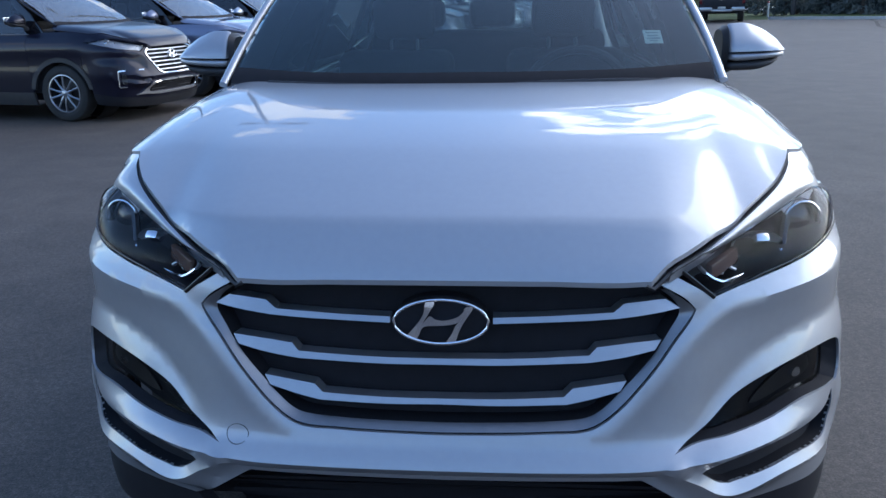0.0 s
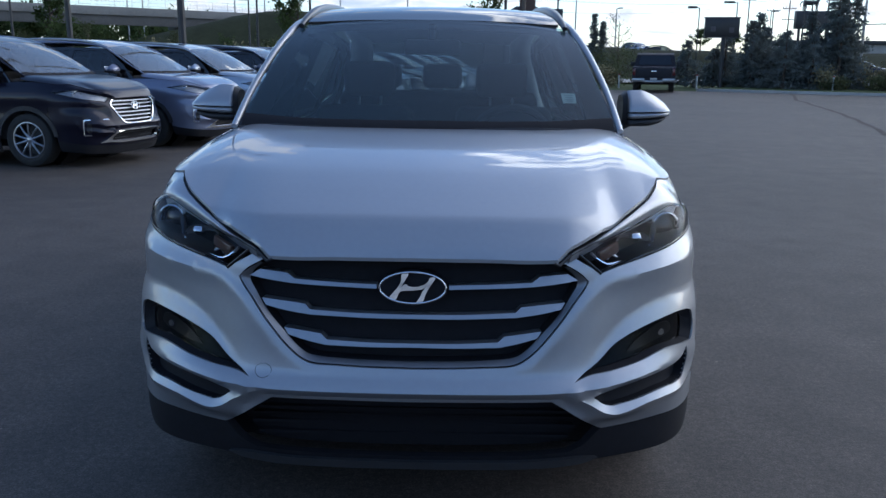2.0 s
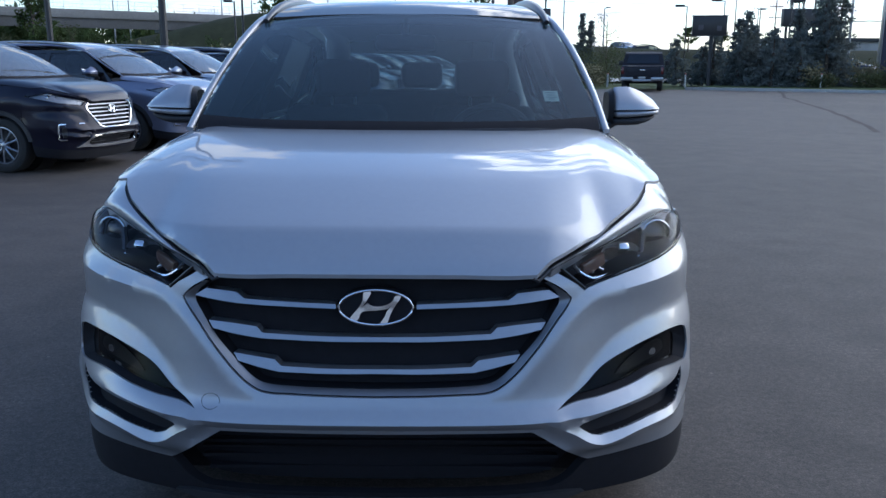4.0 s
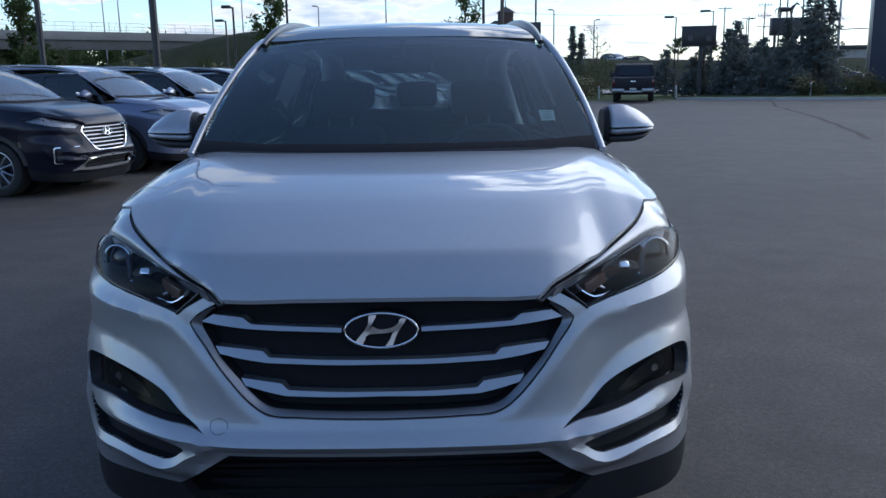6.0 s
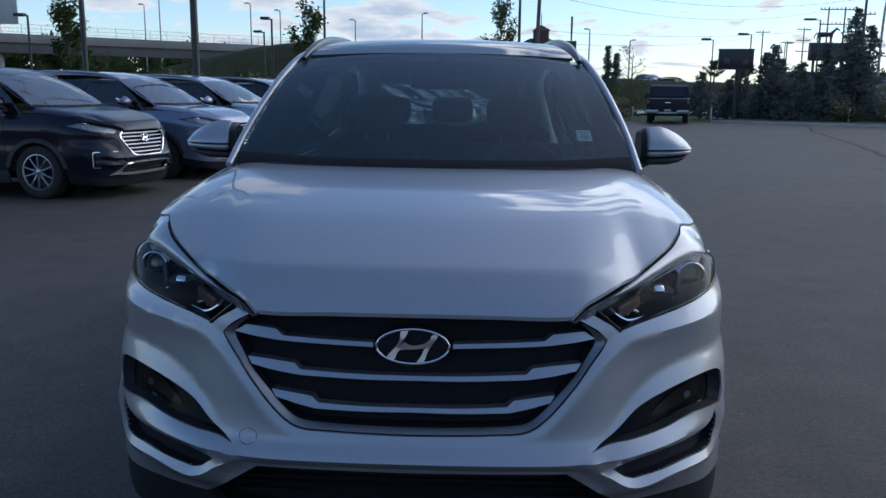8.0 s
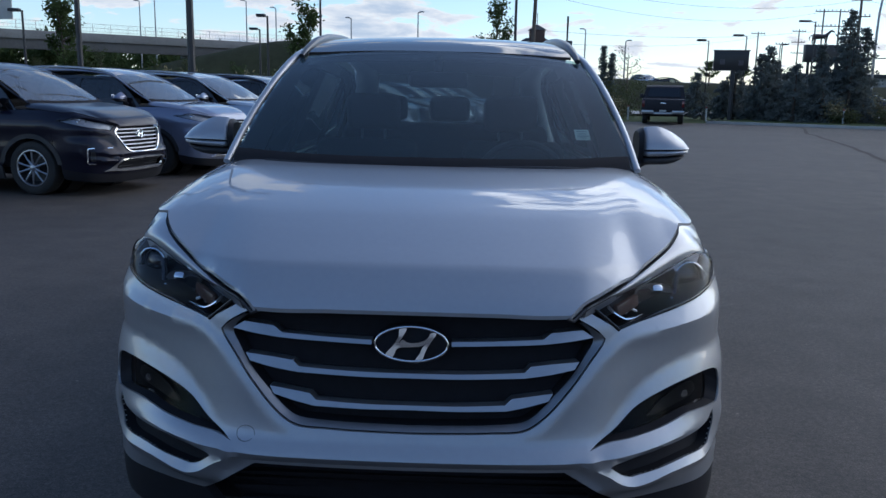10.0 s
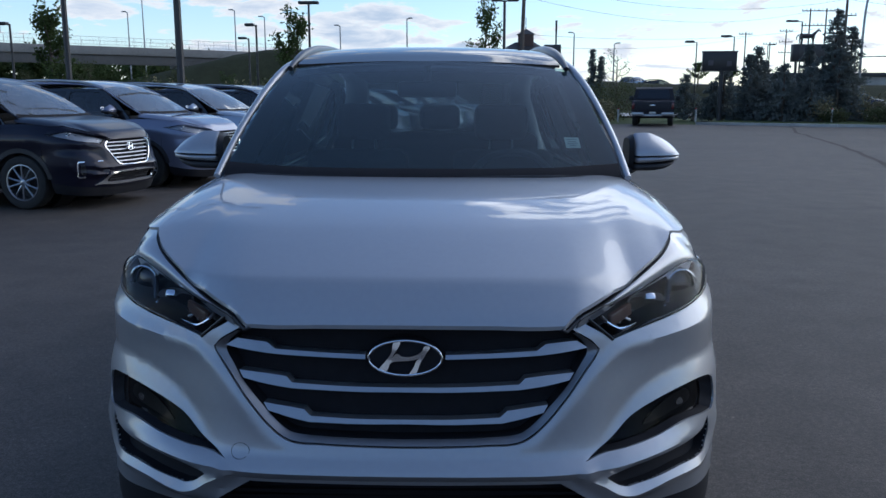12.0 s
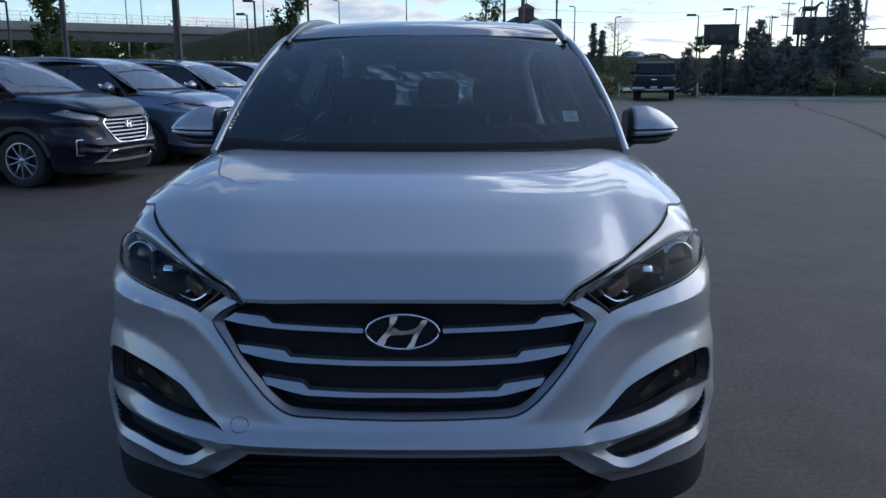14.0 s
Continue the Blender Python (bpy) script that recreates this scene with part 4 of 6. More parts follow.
        make("daytime_light", s(tube([(.520, .088, .882), (.552, .094, .863), (.60, .122, .866), (.65, .155, .874), (.690, .192, .879), (.700, .205, .898)], .0046, 8, step=.02)), BADGE, h)
        make("turn_signal", s(moved(block(-.045, .045, -.008, .010, -.018, .018, .006), pose(.560, .122, .893, 0, 0, 42) @ pose(0, 0, 0, 0, -14, 0))), AMBER, h)
        for q in range(3):
            make("signal_rib", s(tube([(.505 + .028 * q, .082 + .022 * q, .898 - .004 * q), (.530 + .030 * q, .096 + .020 * q, .871 + .002 * q)], .004, 6)), SATIN, h)
        make("lamp_divider", s(tube([(.708, .225, .890), (.714, .245, .92), (.722, .262, .955)], .010, 8)), GLOSS_BLACK, h)
        # the lens's sky reflection is put into this strip's pale colour
        make("brow", s(patch([(p[0] - .008, p[1] + .010, p[2] - .007) for p in LAMP_TOP[1:7]], [(p[0] - .012, p[1] + .024, p[2] - .012 - .005 * i) for i, p in enumerate(LAMP_TOP[1:7])], 40, 4)), BROW_GLARE, h, "headlamp brow, coloured pale for the sky glare on the lens")
        make("fender_strip", s(joined(patch(SHUT[1:], top3, 60, 8, .011, (.6, -.4, .6)), patch([(p[0], p[1], p[2]) for p in SHUT[1:]], [(p[0] - .006, p[1] + .01, p[2] - .03) for p in SHUT[1:]], 60, 2),
                                      patch(top3, [(p[0] - .006, p[1] + .012, p[2] - .012) for p in top3], 60, 2))), body_mat, c, sharp=40)

    # --- flanks
    belt = 1.06
    for f in (1, -1):
        m = (lambda o: np.array(o)) if f > 0 else flip
        s = (lambda b: b) if f > 0 else mirrored
        fender = chain([(1.185, 1.070), (1.27, .962)], [(1.27, .962), (1.285, .935), (1.315, .76), (1.315, .63)], arch_arc(UF, 136, 8), [(UF + ARCH * .99, .41), (u_at(1.33), .36)],
                       [(u_at(1.33), .36), (u_at(1.34), .7), (u_at(1.36), belt)], [(u_at(1.36), belt), (u_at(1.15), 1.085), (u_at(.9), 1.092), (u_at(.65), 1.085), (1.185, 1.070)], step=.03)
        make("fender", sheet(m(fender), hull, .03, (), .015), body_mat, c, sharp=40)
        d1 = chain([(u_at(1.335), .36), (u_at(2.33), .33)], [(u_at(2.33), .33), (u_at(2.34), .7), (u_at(2.32), belt)], [(u_at(2.32), belt), (u_at(1.365), belt)], [(u_at(1.365), belt), (u_at(1.345), .7), (u_at(1.335), .36)], step=.05)
        d2 = chain([(u_at(2.335), .33), (u_at(3.10), .33)], arch_arc(UR, 178, 128, ARCH + .02, 8), [(u_at(3.34), .68), (u_at(3.36), .85), (u_at(3.30), belt)], [(u_at(3.30), belt), (u_at(2.325), belt)],
                   [(u_at(2.325), belt), (u_at(2.345), .7), (u_at(2.335), .33)], step=.05)
        for dr in (d1, d2):
            door = make("door", sheet(m(dr), hull, .05, (), .015), body_mat, c, sharp=40)
        make("door_handle", sheet(m(run([(u_at(2.13), .895), (u_at(2.15), .915), (u_at(2.27), .915), (u_at(2.28), .895), (u_at(2.2), .885)], .03, True)), lambda u, z, o=0.0: hull(u, z, o + .03), .03, (), .028), body_mat, c)
        make("door_handle", sheet(m(run([(u_at(3.10), .90), (u_at(3.12), .92), (u_at(3.24), .92), (u_at(3.25), .90), (u_at(3.17), .89)], .03, True)), lambda u, z, o=0.0: hull(u, z, o + .03), .03, (), .028), body_mat, c)
        qt = chain([(u_at(3.375), .85), (u_at(3.35), .715)], arch_arc(UR, 122, 2, ARCH), [(UR + ARCH, .36), (u_at(4.05), .40)], [(u_at(4.05), .40), (u_at(4.12), .62), (u_at(4.15), .75), (u_at(4.20), belt)], [(u_at(4.20), belt), (u_at(3.31), belt)],
                   [(u_at(3.31), belt), (u_at(3.375), .85)], step=.05)
        make("rear_quarter_panel", sheet(m(qt), hull, .05, (), .015), body_mat, c, sharp=40)
        for uc in (UF, UR):
            arc = arch_arc(uc, 172, 8, ARCH + .045, 24) + arch_arc(uc, 8, 172, ARCH - .012, 24)
            make("arch_trim", sheet(m(arc), lambda u, z, o=0.0: hull(u, z, o + .010), .05, (), .03), BLACK, c)
            make("wheel_well", moved(lathe([(-.02, .40), (.26, .41), (.27, .02)], 28), pose(f * .62, PLAN_XY[np.searchsorted(PLAN_U, uc), 1], WHEEL_Z + .01, 0, 0, 0 if f < 0 else 180)), MESH_BLACK, c)
        sill = chain([(UF + ARCH + .02, .20), (UR - ARCH - .02, .20)], [(UR - ARCH - .02, .20), (UR - ARCH - .02, .33), (UF + ARCH + .02, .36)], [(UF + ARCH + .02, .36), (UF + ARCH + .02, .20)], step=.08)
        make("sill_trim", sheet(m(sill), lambda u, z, o=0.0: hull(u, z, o + .006), .08, (), .03), BLACK, c)
        # side windows
        outer = np.array([(1.12, 1.062), (4.0, 1.062), (4.02, 1.20), (3.72, 1.46), (3.4, 1.535), (2.6, 1.575), (1.9, 1.570), (1.70, 1.545), (1.38, 1.315)])
        w1 = np.array([(1.42, 1.085), (2.28, 1.085), (2.28, 1.525), (1.92, 1.530), (1.76, 1.505), (1.46, 1.27)])
        w2 = np.array([(2.36, 1.085), (3.22, 1.095), (3.24, 1.20), (3.14, 1.495), (2.36, 1.525)])
        w3 = np.array([(3.32, 1.15), (3.70, 1.20), (3.52, 1.40), (3.25, 1.475)])
        frame_mesh = sheet(outer, side_skin, .08, [w1, w2, w3], .02)
        make("window_frame", s(frame_mesh), GLOSS_BLACK, c, sharp=40)
        for w, g in ((w1, SIDE_GLASS), (w2, PRIVACY), (w3, PRIVACY)):
            make("side_window", s(sheet(w, lambda y, z, o=0.0: side_skin(y, z, o - .008), .15, (), 0)), g, c)
        # pillar and roof side in one run
        pil = [(.752, 1.01, 1.170), (.740, 1.2, 1.277), (.716, 1.365, 1.377), (.677, 1.552, 1.491), (.639, 1.704, 1.571), (.618, 1.89, 1.612), (.606, 2.3, 1.650), (.600, 2.9, 1.650), (.588, 3.4, 1.620),
               (.570, 3.8, 1.555), (.600, 4.05, 1.40), (.66, 4.17, 1.22), (.70, 4.24, 1.06)]
        make("pillar", s(tube(pil, [.011, .0125, .0145, .015, .019, .027, .033, .036, .05, .07, .08, .08], 12, (1.15, .9), step=.05)), body_mat, c, sharp=60)
        rail = [(.604, 1.69, 1.578), (.600, 1.77, 1.606), (.592, 1.90, 1.640), (.582, 2.06, 1.668), (.572, 2.3, 1.691), (.562, 2.7, 1.708), (.556, 3.2, 1.702), (.555, 3.6, 1.655)]
        make("roof_rail", s(tube(rail, [.012, .023, .025, .024, .021, .019, .017, .015], 12, (1.0, .9), step=.04)), RAIL_BLACK if front == "wide" else SATIN, c, sharp=60)
        mirror(c, f, body_mat, BLACK)
        for y in (AXLE_F, AXLE_R):
            wheel(c, f * .795, y, squash=1.0 if front == "wide" else .945)

    # --- windscreen, roof, tail
    base = [(-.736, 1.03, 1.172), (-.45, .955, 1.160), (0, .925, 1.158), (.45, .955, 1.160), (.736, 1.03, 1.172)]
    head = [(-.628, 1.725, 1.577), (-.40, 1.705, 1.599), (0, 1.690, 1.610), (.40, 1.705, 1.599), (.628, 1.725, 1.577)]
    screen = make("windscreen", patch(base, head, 40, 16, .030, (0, -.5, .85)), WINDSHIELD if front == "wide" else ROW_GLASS, c, sharp=80)
    screen.visible_shadow = False
    A, B = np.array(run(base, .03)), np.array(run(head, .03))
    inner = lambda q, k: [(p[0] * k, p[1], p[2]) for p in q]
    lift = lambda q, d: [(p[0], p[1] + d[1], p[2] + d[2]) for p in q]
    mid_l = [((base[0][0] * (1 - w) + head[0][0] * w) + .0, base[0][1] * (1 - w) + head[0][1] * w + .012 - .06 * w * (1 - w), base[0][2] * (1 - w) + head[0][2] * w - .006 + .100 * w * (1 - w)) for w in np.linspace(0, 1, 9)]
    for f in (1, -1):
        edge = [(-f * p[0] if f > 0 else p[0], p[1], p[2]) for p in mid_l]
        make("screen_border", patch(edge, [(p[0] - f * (.095 - .03 * i / 8), p[1] + .006, p[2] - .002) for i, p in enumerate(edge)], 24, 3), GLOSS_BLACK, c)
    cowl_top = [(p[0] * .97, p[1] + .075, p[2] + .030) for p in base]
    make("cowl", patch([(p[0], p[1] - .02, p[2] - .012) for p in base], cowl_top, 40, 5, .006), BLACK, c)
    make("screen_base_band", patch([(p[0] * .99, p[1] - .010, p[2] + .002) for p in base], [(p[0] * .985, p[1] + .040, p[2] + .046) for p in base], 40, 4, .006), MESH_BLACK, c, "black band along the foot of the windscreen")
    make("screen_top_band", patch([(p[0] * .985, p[1] + .010, p[2] - .010) for p in head], [(p[0] * 1.01, p[1] - .06, p[2] - .045) for p in head], 30, 4), GLOSS_BLACK, c)
    if front == "wide":
        make("wiper", joined(tube([(.62, .985, 1.162), (.40, .955, 1.166), (.10, .94, 1.168), (-.02, .945, 1.170)], .010, 6, step=.05), tube([(.05, .935, 1.170), (.45, .945, 1.178), (.60, .975, 1.172)], .007, 6, step=.05)), BLACK, c)
        make("wiper", joined(tube([(-.08, .940, 1.162), (-.30, .948, 1.166), (-.56, .985, 1.172)], .010, 6, step=.05), tube([(-.10, .935, 1.168), (-.40, .945, 1.173), (-.60, .985, 1.178)], .007, 6, step=.05)), BLACK, c)
    front_edge = [(0, 1.696), (.30, 1.704), (.50, 1.716), (.580, 1.735)]
    half = chain(front_edge, [(.580, 1.735), (.575, 1.95), (.565, 2.3), (.562, 2.75)], [(.562, 2.75), (0, 2.75)], step=.04)
    make("roof_panel_front", sheet(both(half), roof_skin, .05, (), .012), ROOF_GLASS if roof_glass else body_mat, c, "dark panoramic glass roof" if roof_glass else "", sharp=40)
    half = chain([(0, 2.756), (.562, 2.756)], [(.562, 2.756), (.56, 3.3), (.54, 3.8), (.50, 4.14)], [(.50, 4.14), (.3, 4.20), (0, 4.22)], step=.05)
    make("roof_panel_rear", sheet(both(half), roof_skin, .06, (), .012), body_mat, c, sharp=40)
    tl = [(-.64, 4.20, 1.055), (-.35, 4.325, 1.06), (0, 4.35, 1.06), (.35, 4.325, 1.06), (.64, 4.20, 1.055)]
    tt = [(-.52, 4.03, 1.545), (-.3, 4.10, 1.575), (0, 4.12, 1.585), (.3, 4.10, 1.575), (.52, 4.03, 1.545)]
    make("rear_window", patch(tl, tt, 24, 8, .03, (0, 1, .3)), REAR_GLASS, c)
    ut = u_at(4.20)
    tg = both(chain([(TAIL_U, .56), (TAIL_U - .55, .56), (ut + .06, .60)], [(ut + .06, .60), (ut + .01, .80), (ut + .01, 1.05)], [(ut + .01, 1.05), (TAIL_U - .3, 1.06), (TAIL_U, 1.06)], step=.05) - (TAIL_U, 0)) + (TAIL_U, 0)
    wrap = lambda u, z, o=0.0: np.where((np.asarray(u) > TAIL_U)[:, None], hull(2 * TAIL_U - np.asarray(u), z, o) * (-1, 1, 1), hull(np.minimum(u, TAIL_U), z, o))
    make("tailgate", sheet(tg, wrap, .06, (), .015), body_mat, c, sharp=40)
    rb = both(chain([(TAIL_U, .30), (ut + .2, .30), (ut - .2, .32)], [(ut - .2, .32), (ut - .12, .59)], [(ut - .12, .59), (ut + .05, .57), (TAIL_U, .545)], step=.06) - (TAIL_U, 0)) + (TAIL_U, 0)
    make("rear_bumper", sheet(rb, lambda u, z, o=0.0: wrap(u, z, o + .015), .06, (), .03), body_mat if front == "hex" else BLACK, c, sharp=40)
    for f in (1, -1):
        m = (lambda o: o) if f > 0 else flip
        make("tail_lamp", sheet(m(run([(ut - .22, .97), (ut - .05, 1.01), (ut + .18, .98), (ut + .22, .90), (ut + .02, .86), (ut - .15, .90)], .04, True)), lambda u, z, o=0.0: hull(u, z, o + .012), .04, (), .02), TAIL_RED, c)

    # --- underside and cabin
    make("underbody", block(-.74, .74, .22, 4.25, .24, .36, .04), MESH_BLACK, c)
    make("engine_bay", block(-.62, .62, .16, 1.0, .34, .84, .05), MESH_BLACK, c)
    cabin = joined(block(-.80, -.76, 1.05, 4.15, .34, 1.07, .01), block(.76, .80, 1.05, 4.15, .34, 1.07, .01), block(-.80, .80, 1.05, 1.09, .34, .98, .01), block(-.78, .78, 4.15, 4.2, .34, 1.02, .01))
    make("cabin_lining", cabin, CABIN, c)
    make("headlining", patch([(-.57, 1.74, 1.572), (0, 1.72, 1.585), (.57, 1.74, 1.572)], [(-.50, 4.0, 1.55), (0, 4.05, 1.57), (.50, 4.0, 1.55)], 10, 8, .05), HEADLINER, c)
    dash = sheet(both([(0, 1.00), (.35, 1.01), (.60, 1.05), (.70, 1.10), (.70, 1.42), (.30, 1.48), (0, 1.50)]), lambda x, y, o=0.0: np.stack([x, y, 1.135 - .35 * np.clip(np.asarray(y) - 1.36, 0, 1) ** 1.2 - .04 * (np.asarray(x) / .7) ** 4 + .03 * np.exp(-((np.asarray(x) - .36) / .16) ** 2 - ((np.asarray(y) - 1.40) / .10) ** 2) + o], 1), .04, (), .28)
    make("dashboard", dash, CABIN, c, "dark grey dashboard")
    for x in (-.36, .36):
        seat(c, x, 1.98)
    make("rear_bench", joined(block(-.62, .62, 2.72, 3.22, .46, .66, .07, 3), moved(block(-.62, .62, -.07, .08, 0, .67, .06, 3), pose(0, 3.2, .60, 16))), CLOTH, c)
    for x in (-.38, .02, .38):
        make("rear_headrest", moved(block(-.13, .13, -.05, .05, 0, .16, .045, 3), pose(x, 3.39, 1.25, 8)), CLOTH, c)
    wheel_pts = [(.36 + .185 * math.cos(a), 1.50 - .055 * math.sin(a), 1.06 + .175 * math.sin(a)) for a in np.linspace(0, 2 * math.pi, 33)]
    rim_body = tube(wheel_pts, .016, 8, caps=False)
    st_wheel = make("steering_wheel", joined(rim_body, block(.28, .44, 1.49, 1.53, 1.0, 1.12, .03), tube([(.20, 1.50, 1.06), (.52, 1.50, 1.06)], .018, 8), tube([(.36, 1.52, 1.06), (.36, 1.36, .98)], .035, 8)), CABIN, c)
    make("rear_view_mirror", joined(block(-.13, .13, 1.62, 1.66, 1.455, 1.525, .02), tube([(0, 1.64, 1.52), (0, 1.66, 1.585)], .018, 8)), BLACK, c)
    return c


silver = car("silver_suv", "silver metallic SUV with a three-bar grille standing on dark asphalt", SILVER)
silver.matrix_basis = pose(-.003, 0, 0, 0, .25, .7)
# sticker inside the windscreen
wq = lambda w, x: (x, 1.02 - .0 + (1.70 - 1.02) * w, 1.165 + (1.59 - 1.165) * w)
sticker = make("window_sticker", moved(block(-.028, .028, -.001, .001, -.034, .034, 0), pose(.572, 1.20, 1.286, -58, 0, 3)), PAPER, silver, "small pale green sticker on the windscreen")
INK = material("sticker_ink", (.42, .50, .49), .7, noise_scale=30, vary=.2)
for w, z in ((.020, .020), (.016, .004), (.021, -.010), (.012, -.022)):
    make("print_line", moved(block(-w, w, -.0022, -.0014, z - .003, z + .003, 0), pose(.572, 1.20, 1.286, -58, 0, 3)), INK, sticker)


# ---------------------------------------------------------------- ground, kerbs, banks
def kerb_y(x):
    """Where the car park ends: the kerb's line, which bends at the entrance."""
    return 43.5 - (.62 if x > 12.6 else .20) * (x - 12.6)


ground = tagged(make("ground", ([(-1200, -1200, -.02), (1200, -1200, -.02), (1200, 2200, -.02), (-1200, 2200, -.02)], [[0, 1, 2, 3]]), GRASS), "flat grassy land reaching to the horizon", "ground", kind="structure")
lot = tagged(make("car_park", ([(-70, -70, 0), (60, -70, 0), (60, kerb_y(60), 0), (12.6, kerb_y(12.6), 0), (-70, kerb_y(-70), 0)], [[0, 1, 2, 3, 4]]), ASPHALT), "dark worn asphalt of an open car lot", "asphalt", kind="structure")


def strip(x0, x1, d0, d1, z0, z1, bevel=.02):
    """A straight low body along the kerb line, d metres behind it."""
    b = block(0, 1, d0, d1, z0, z1, 0)
    k = (kerb_y(x1 - .01) - kerb_y(x0 + .01)) / (x1 - x0 - .02)
    n = math.hypot(1, k)
    return [(x0 + x * (x1 - x0) - y * k / n, kerb_y(x0 + x * (x1 - x0)) + y / n, z) for x, y, z in b[0]], b[1]


kerb = tagged(new("kerb"), "pale concrete kerb along the edge of the lot", "kerb", kind="structure")
for k in range(34):
    a = -44.4 + 3 * k
    if 7.2 < a + 1.5 < 12.4:
        continue
    make("kerb_stone", strip(a + .01, a + 2.99, 0, .16, -.05, .14), KERB_MAT, kerb)
island = tagged(make("grass_verge", joined(strip(-60, 7.6, .16, 9.0, -.04, .10), strip(12.6, 46, .16, 9.0, -.04, .10)), GRASS), "strip of mown grass behind the kerb", "grass", kind="structure")
walkway = tagged(make("far_road", ([(-60, 58, .12), (80, 58, .12), (80, 70, .14), (-60, 70, .14)], [[0, 1, 2, 3]]), CONCRETE), "pale concrete road beyond the verge", "road", kind="structure")


def bank(name, label, ridge, depth, mat, seed, foot=0.0):
    """A grassy bank under a ridge line, sloping to the front and back."""
    top = run(ridge, 2.0)
    n, m = len(top), 13
    verts, faces = [], []
    for j in range(m):
        w = j / (m - 1)
        h = math.sin(math.pi * min(1, w / .62) / 2) ** 1.3 if w < .62 else 1 - ((w - .62) / .38) ** 1.6
        for x, y, z in top:
            q = .35 * noise.noise(Vector((x * .13, w * 4, seed))) + .12 * noise.noise(Vector((x * .6, w * 11, seed + 3)))
            verts.append((x, y + (w - .62) * depth, max(foot + (z - foot) * h + q * h, -.05)))
    for j in range(m - 1):
        for i in range(n - 1):
            faces.append([j * n + i, j * n + i + 1, (j + 1) * n + i + 1, (j + 1) * n + i])
    return tagged(make(name, (verts, faces), mat, sharp=80), label, "embankment", kind="structure")


bank("embankment", "grassy embankment rising to the overpass", [(-52, 92, .6), (-42, 93, 2.6), (-33, 96, 5.0), (-25, 99, 6.9), (-12, 101, 6.9), (4, 101, 5.6), (16, 101, 3.6), (34, 101, 3.0), (60, 100, 2.9), (95, 98, 2.6), (140, 95, 2.0)], 20, BERM_GRASS, 1)


# unseen plain wall added behind the camera to darken the paint's reflections
wall = tagged(new("reflection_wall"), "unseen plain grey wall added for reflections", "wall", kind="structure")
make("wall_face", block(-42, 34, -21.4, -21.0, 0, 4.6, .02), WALL_GREY, wall)
make("wall_cap", block(-42.2, 34.2, -21.5, -20.9, 4.6, 4.85, .02), DARK_TRIM, wall)


# sealed crack across the far asphalt
seam = [(17.4, 43.0), (15.8, 38.2), (13.97, 33.0), (12.3, 26.4), (10.9, 21.2), (10.06, 18.5), (9.0, 15.4)]
pts = run(seam, .4)
verts, faces = [], []
for i, (x, y) in enumerate(pts):
    w = .08 + .04 * noise.noise(Vector((i * .31, 2.0, 0))) + .02 * noise.noise(Vector((i * 1.3, 7.0, 0)))
    s = .16 * noise.noise(Vector((i * .17, 4.0, 0)))
    for d in (-w, w):
        verts.append((x + d + s, y + .2 * d, .004))
faces = [[2 * i, 2 * i + 1, 2 * i + 3, 2 * i + 2] for i in range(len(pts) - 1)]
tagged(make("tar_seam", (verts, faces), material("tar", (.055, .046, .039), .93, spec=.25, noise_scale=3, vary=.3)), "dark tar-sealed crack in the asphalt", "seam", kind="structure")


# ---------------------------------------------------------------- the row of parked cars
ROW_TURN, ROW_STEP = 78.0, 2.75
ROW_X, ROW_Y = -4.50, 9.30


def row_place(k, turn=0.0, slip=0.0):
    a = radians(-12)
    h = Vector((math.cos(a), math.sin(a), 0))
    n = Vector((-h.y, h.x, 0))
    p = Vector((ROW_X, ROW_Y, 0)) + n * ROW_STEP * k + h * slip
    return Matrix.Translation(p) @ pose(0, 0, 0, 0, 0, ROW_TURN + turn)


def row_car(k, name_label, mat, turn=0.0, slip=0.0):
    c = car("parked_suv", name_label, mat, "hex", roof_glass=False)
    c.scale = (1.02, 1.09, 1.02)
    c.matrix_basis = row_place(k, turn, slip) @ Matrix.Diagonal((1.02, 1.09, 1.02, 1))
    return c


black_car = row_car(0, "black SUV with a chrome hexagonal grille in a parked row", BLACK_PAINT)
blue_car = row_car(1, "blue-grey metallic SUV with a chrome hexagonal grille in a parked row", BLUE_PAINT)
pale_car = row_car(2, "pale silver SUV with a chrome hexagonal grille in a parked row", PALE_PAINT, 0, -.1)
navy_car = row_car(3, "dark blue SUV in a parked row", NAVY_PAINT, 0, -.05)
for k, src in ((4, pale_car), (5, blue_car), (6, black_car), (7, pale_car), (8, pale_car), (9, blue_car), (10, pale_car)):
    copy_thing(src, row_place(k, (-1.0, .8, .4)[k % 3], (-.1, .05, 0)[k % 3]))


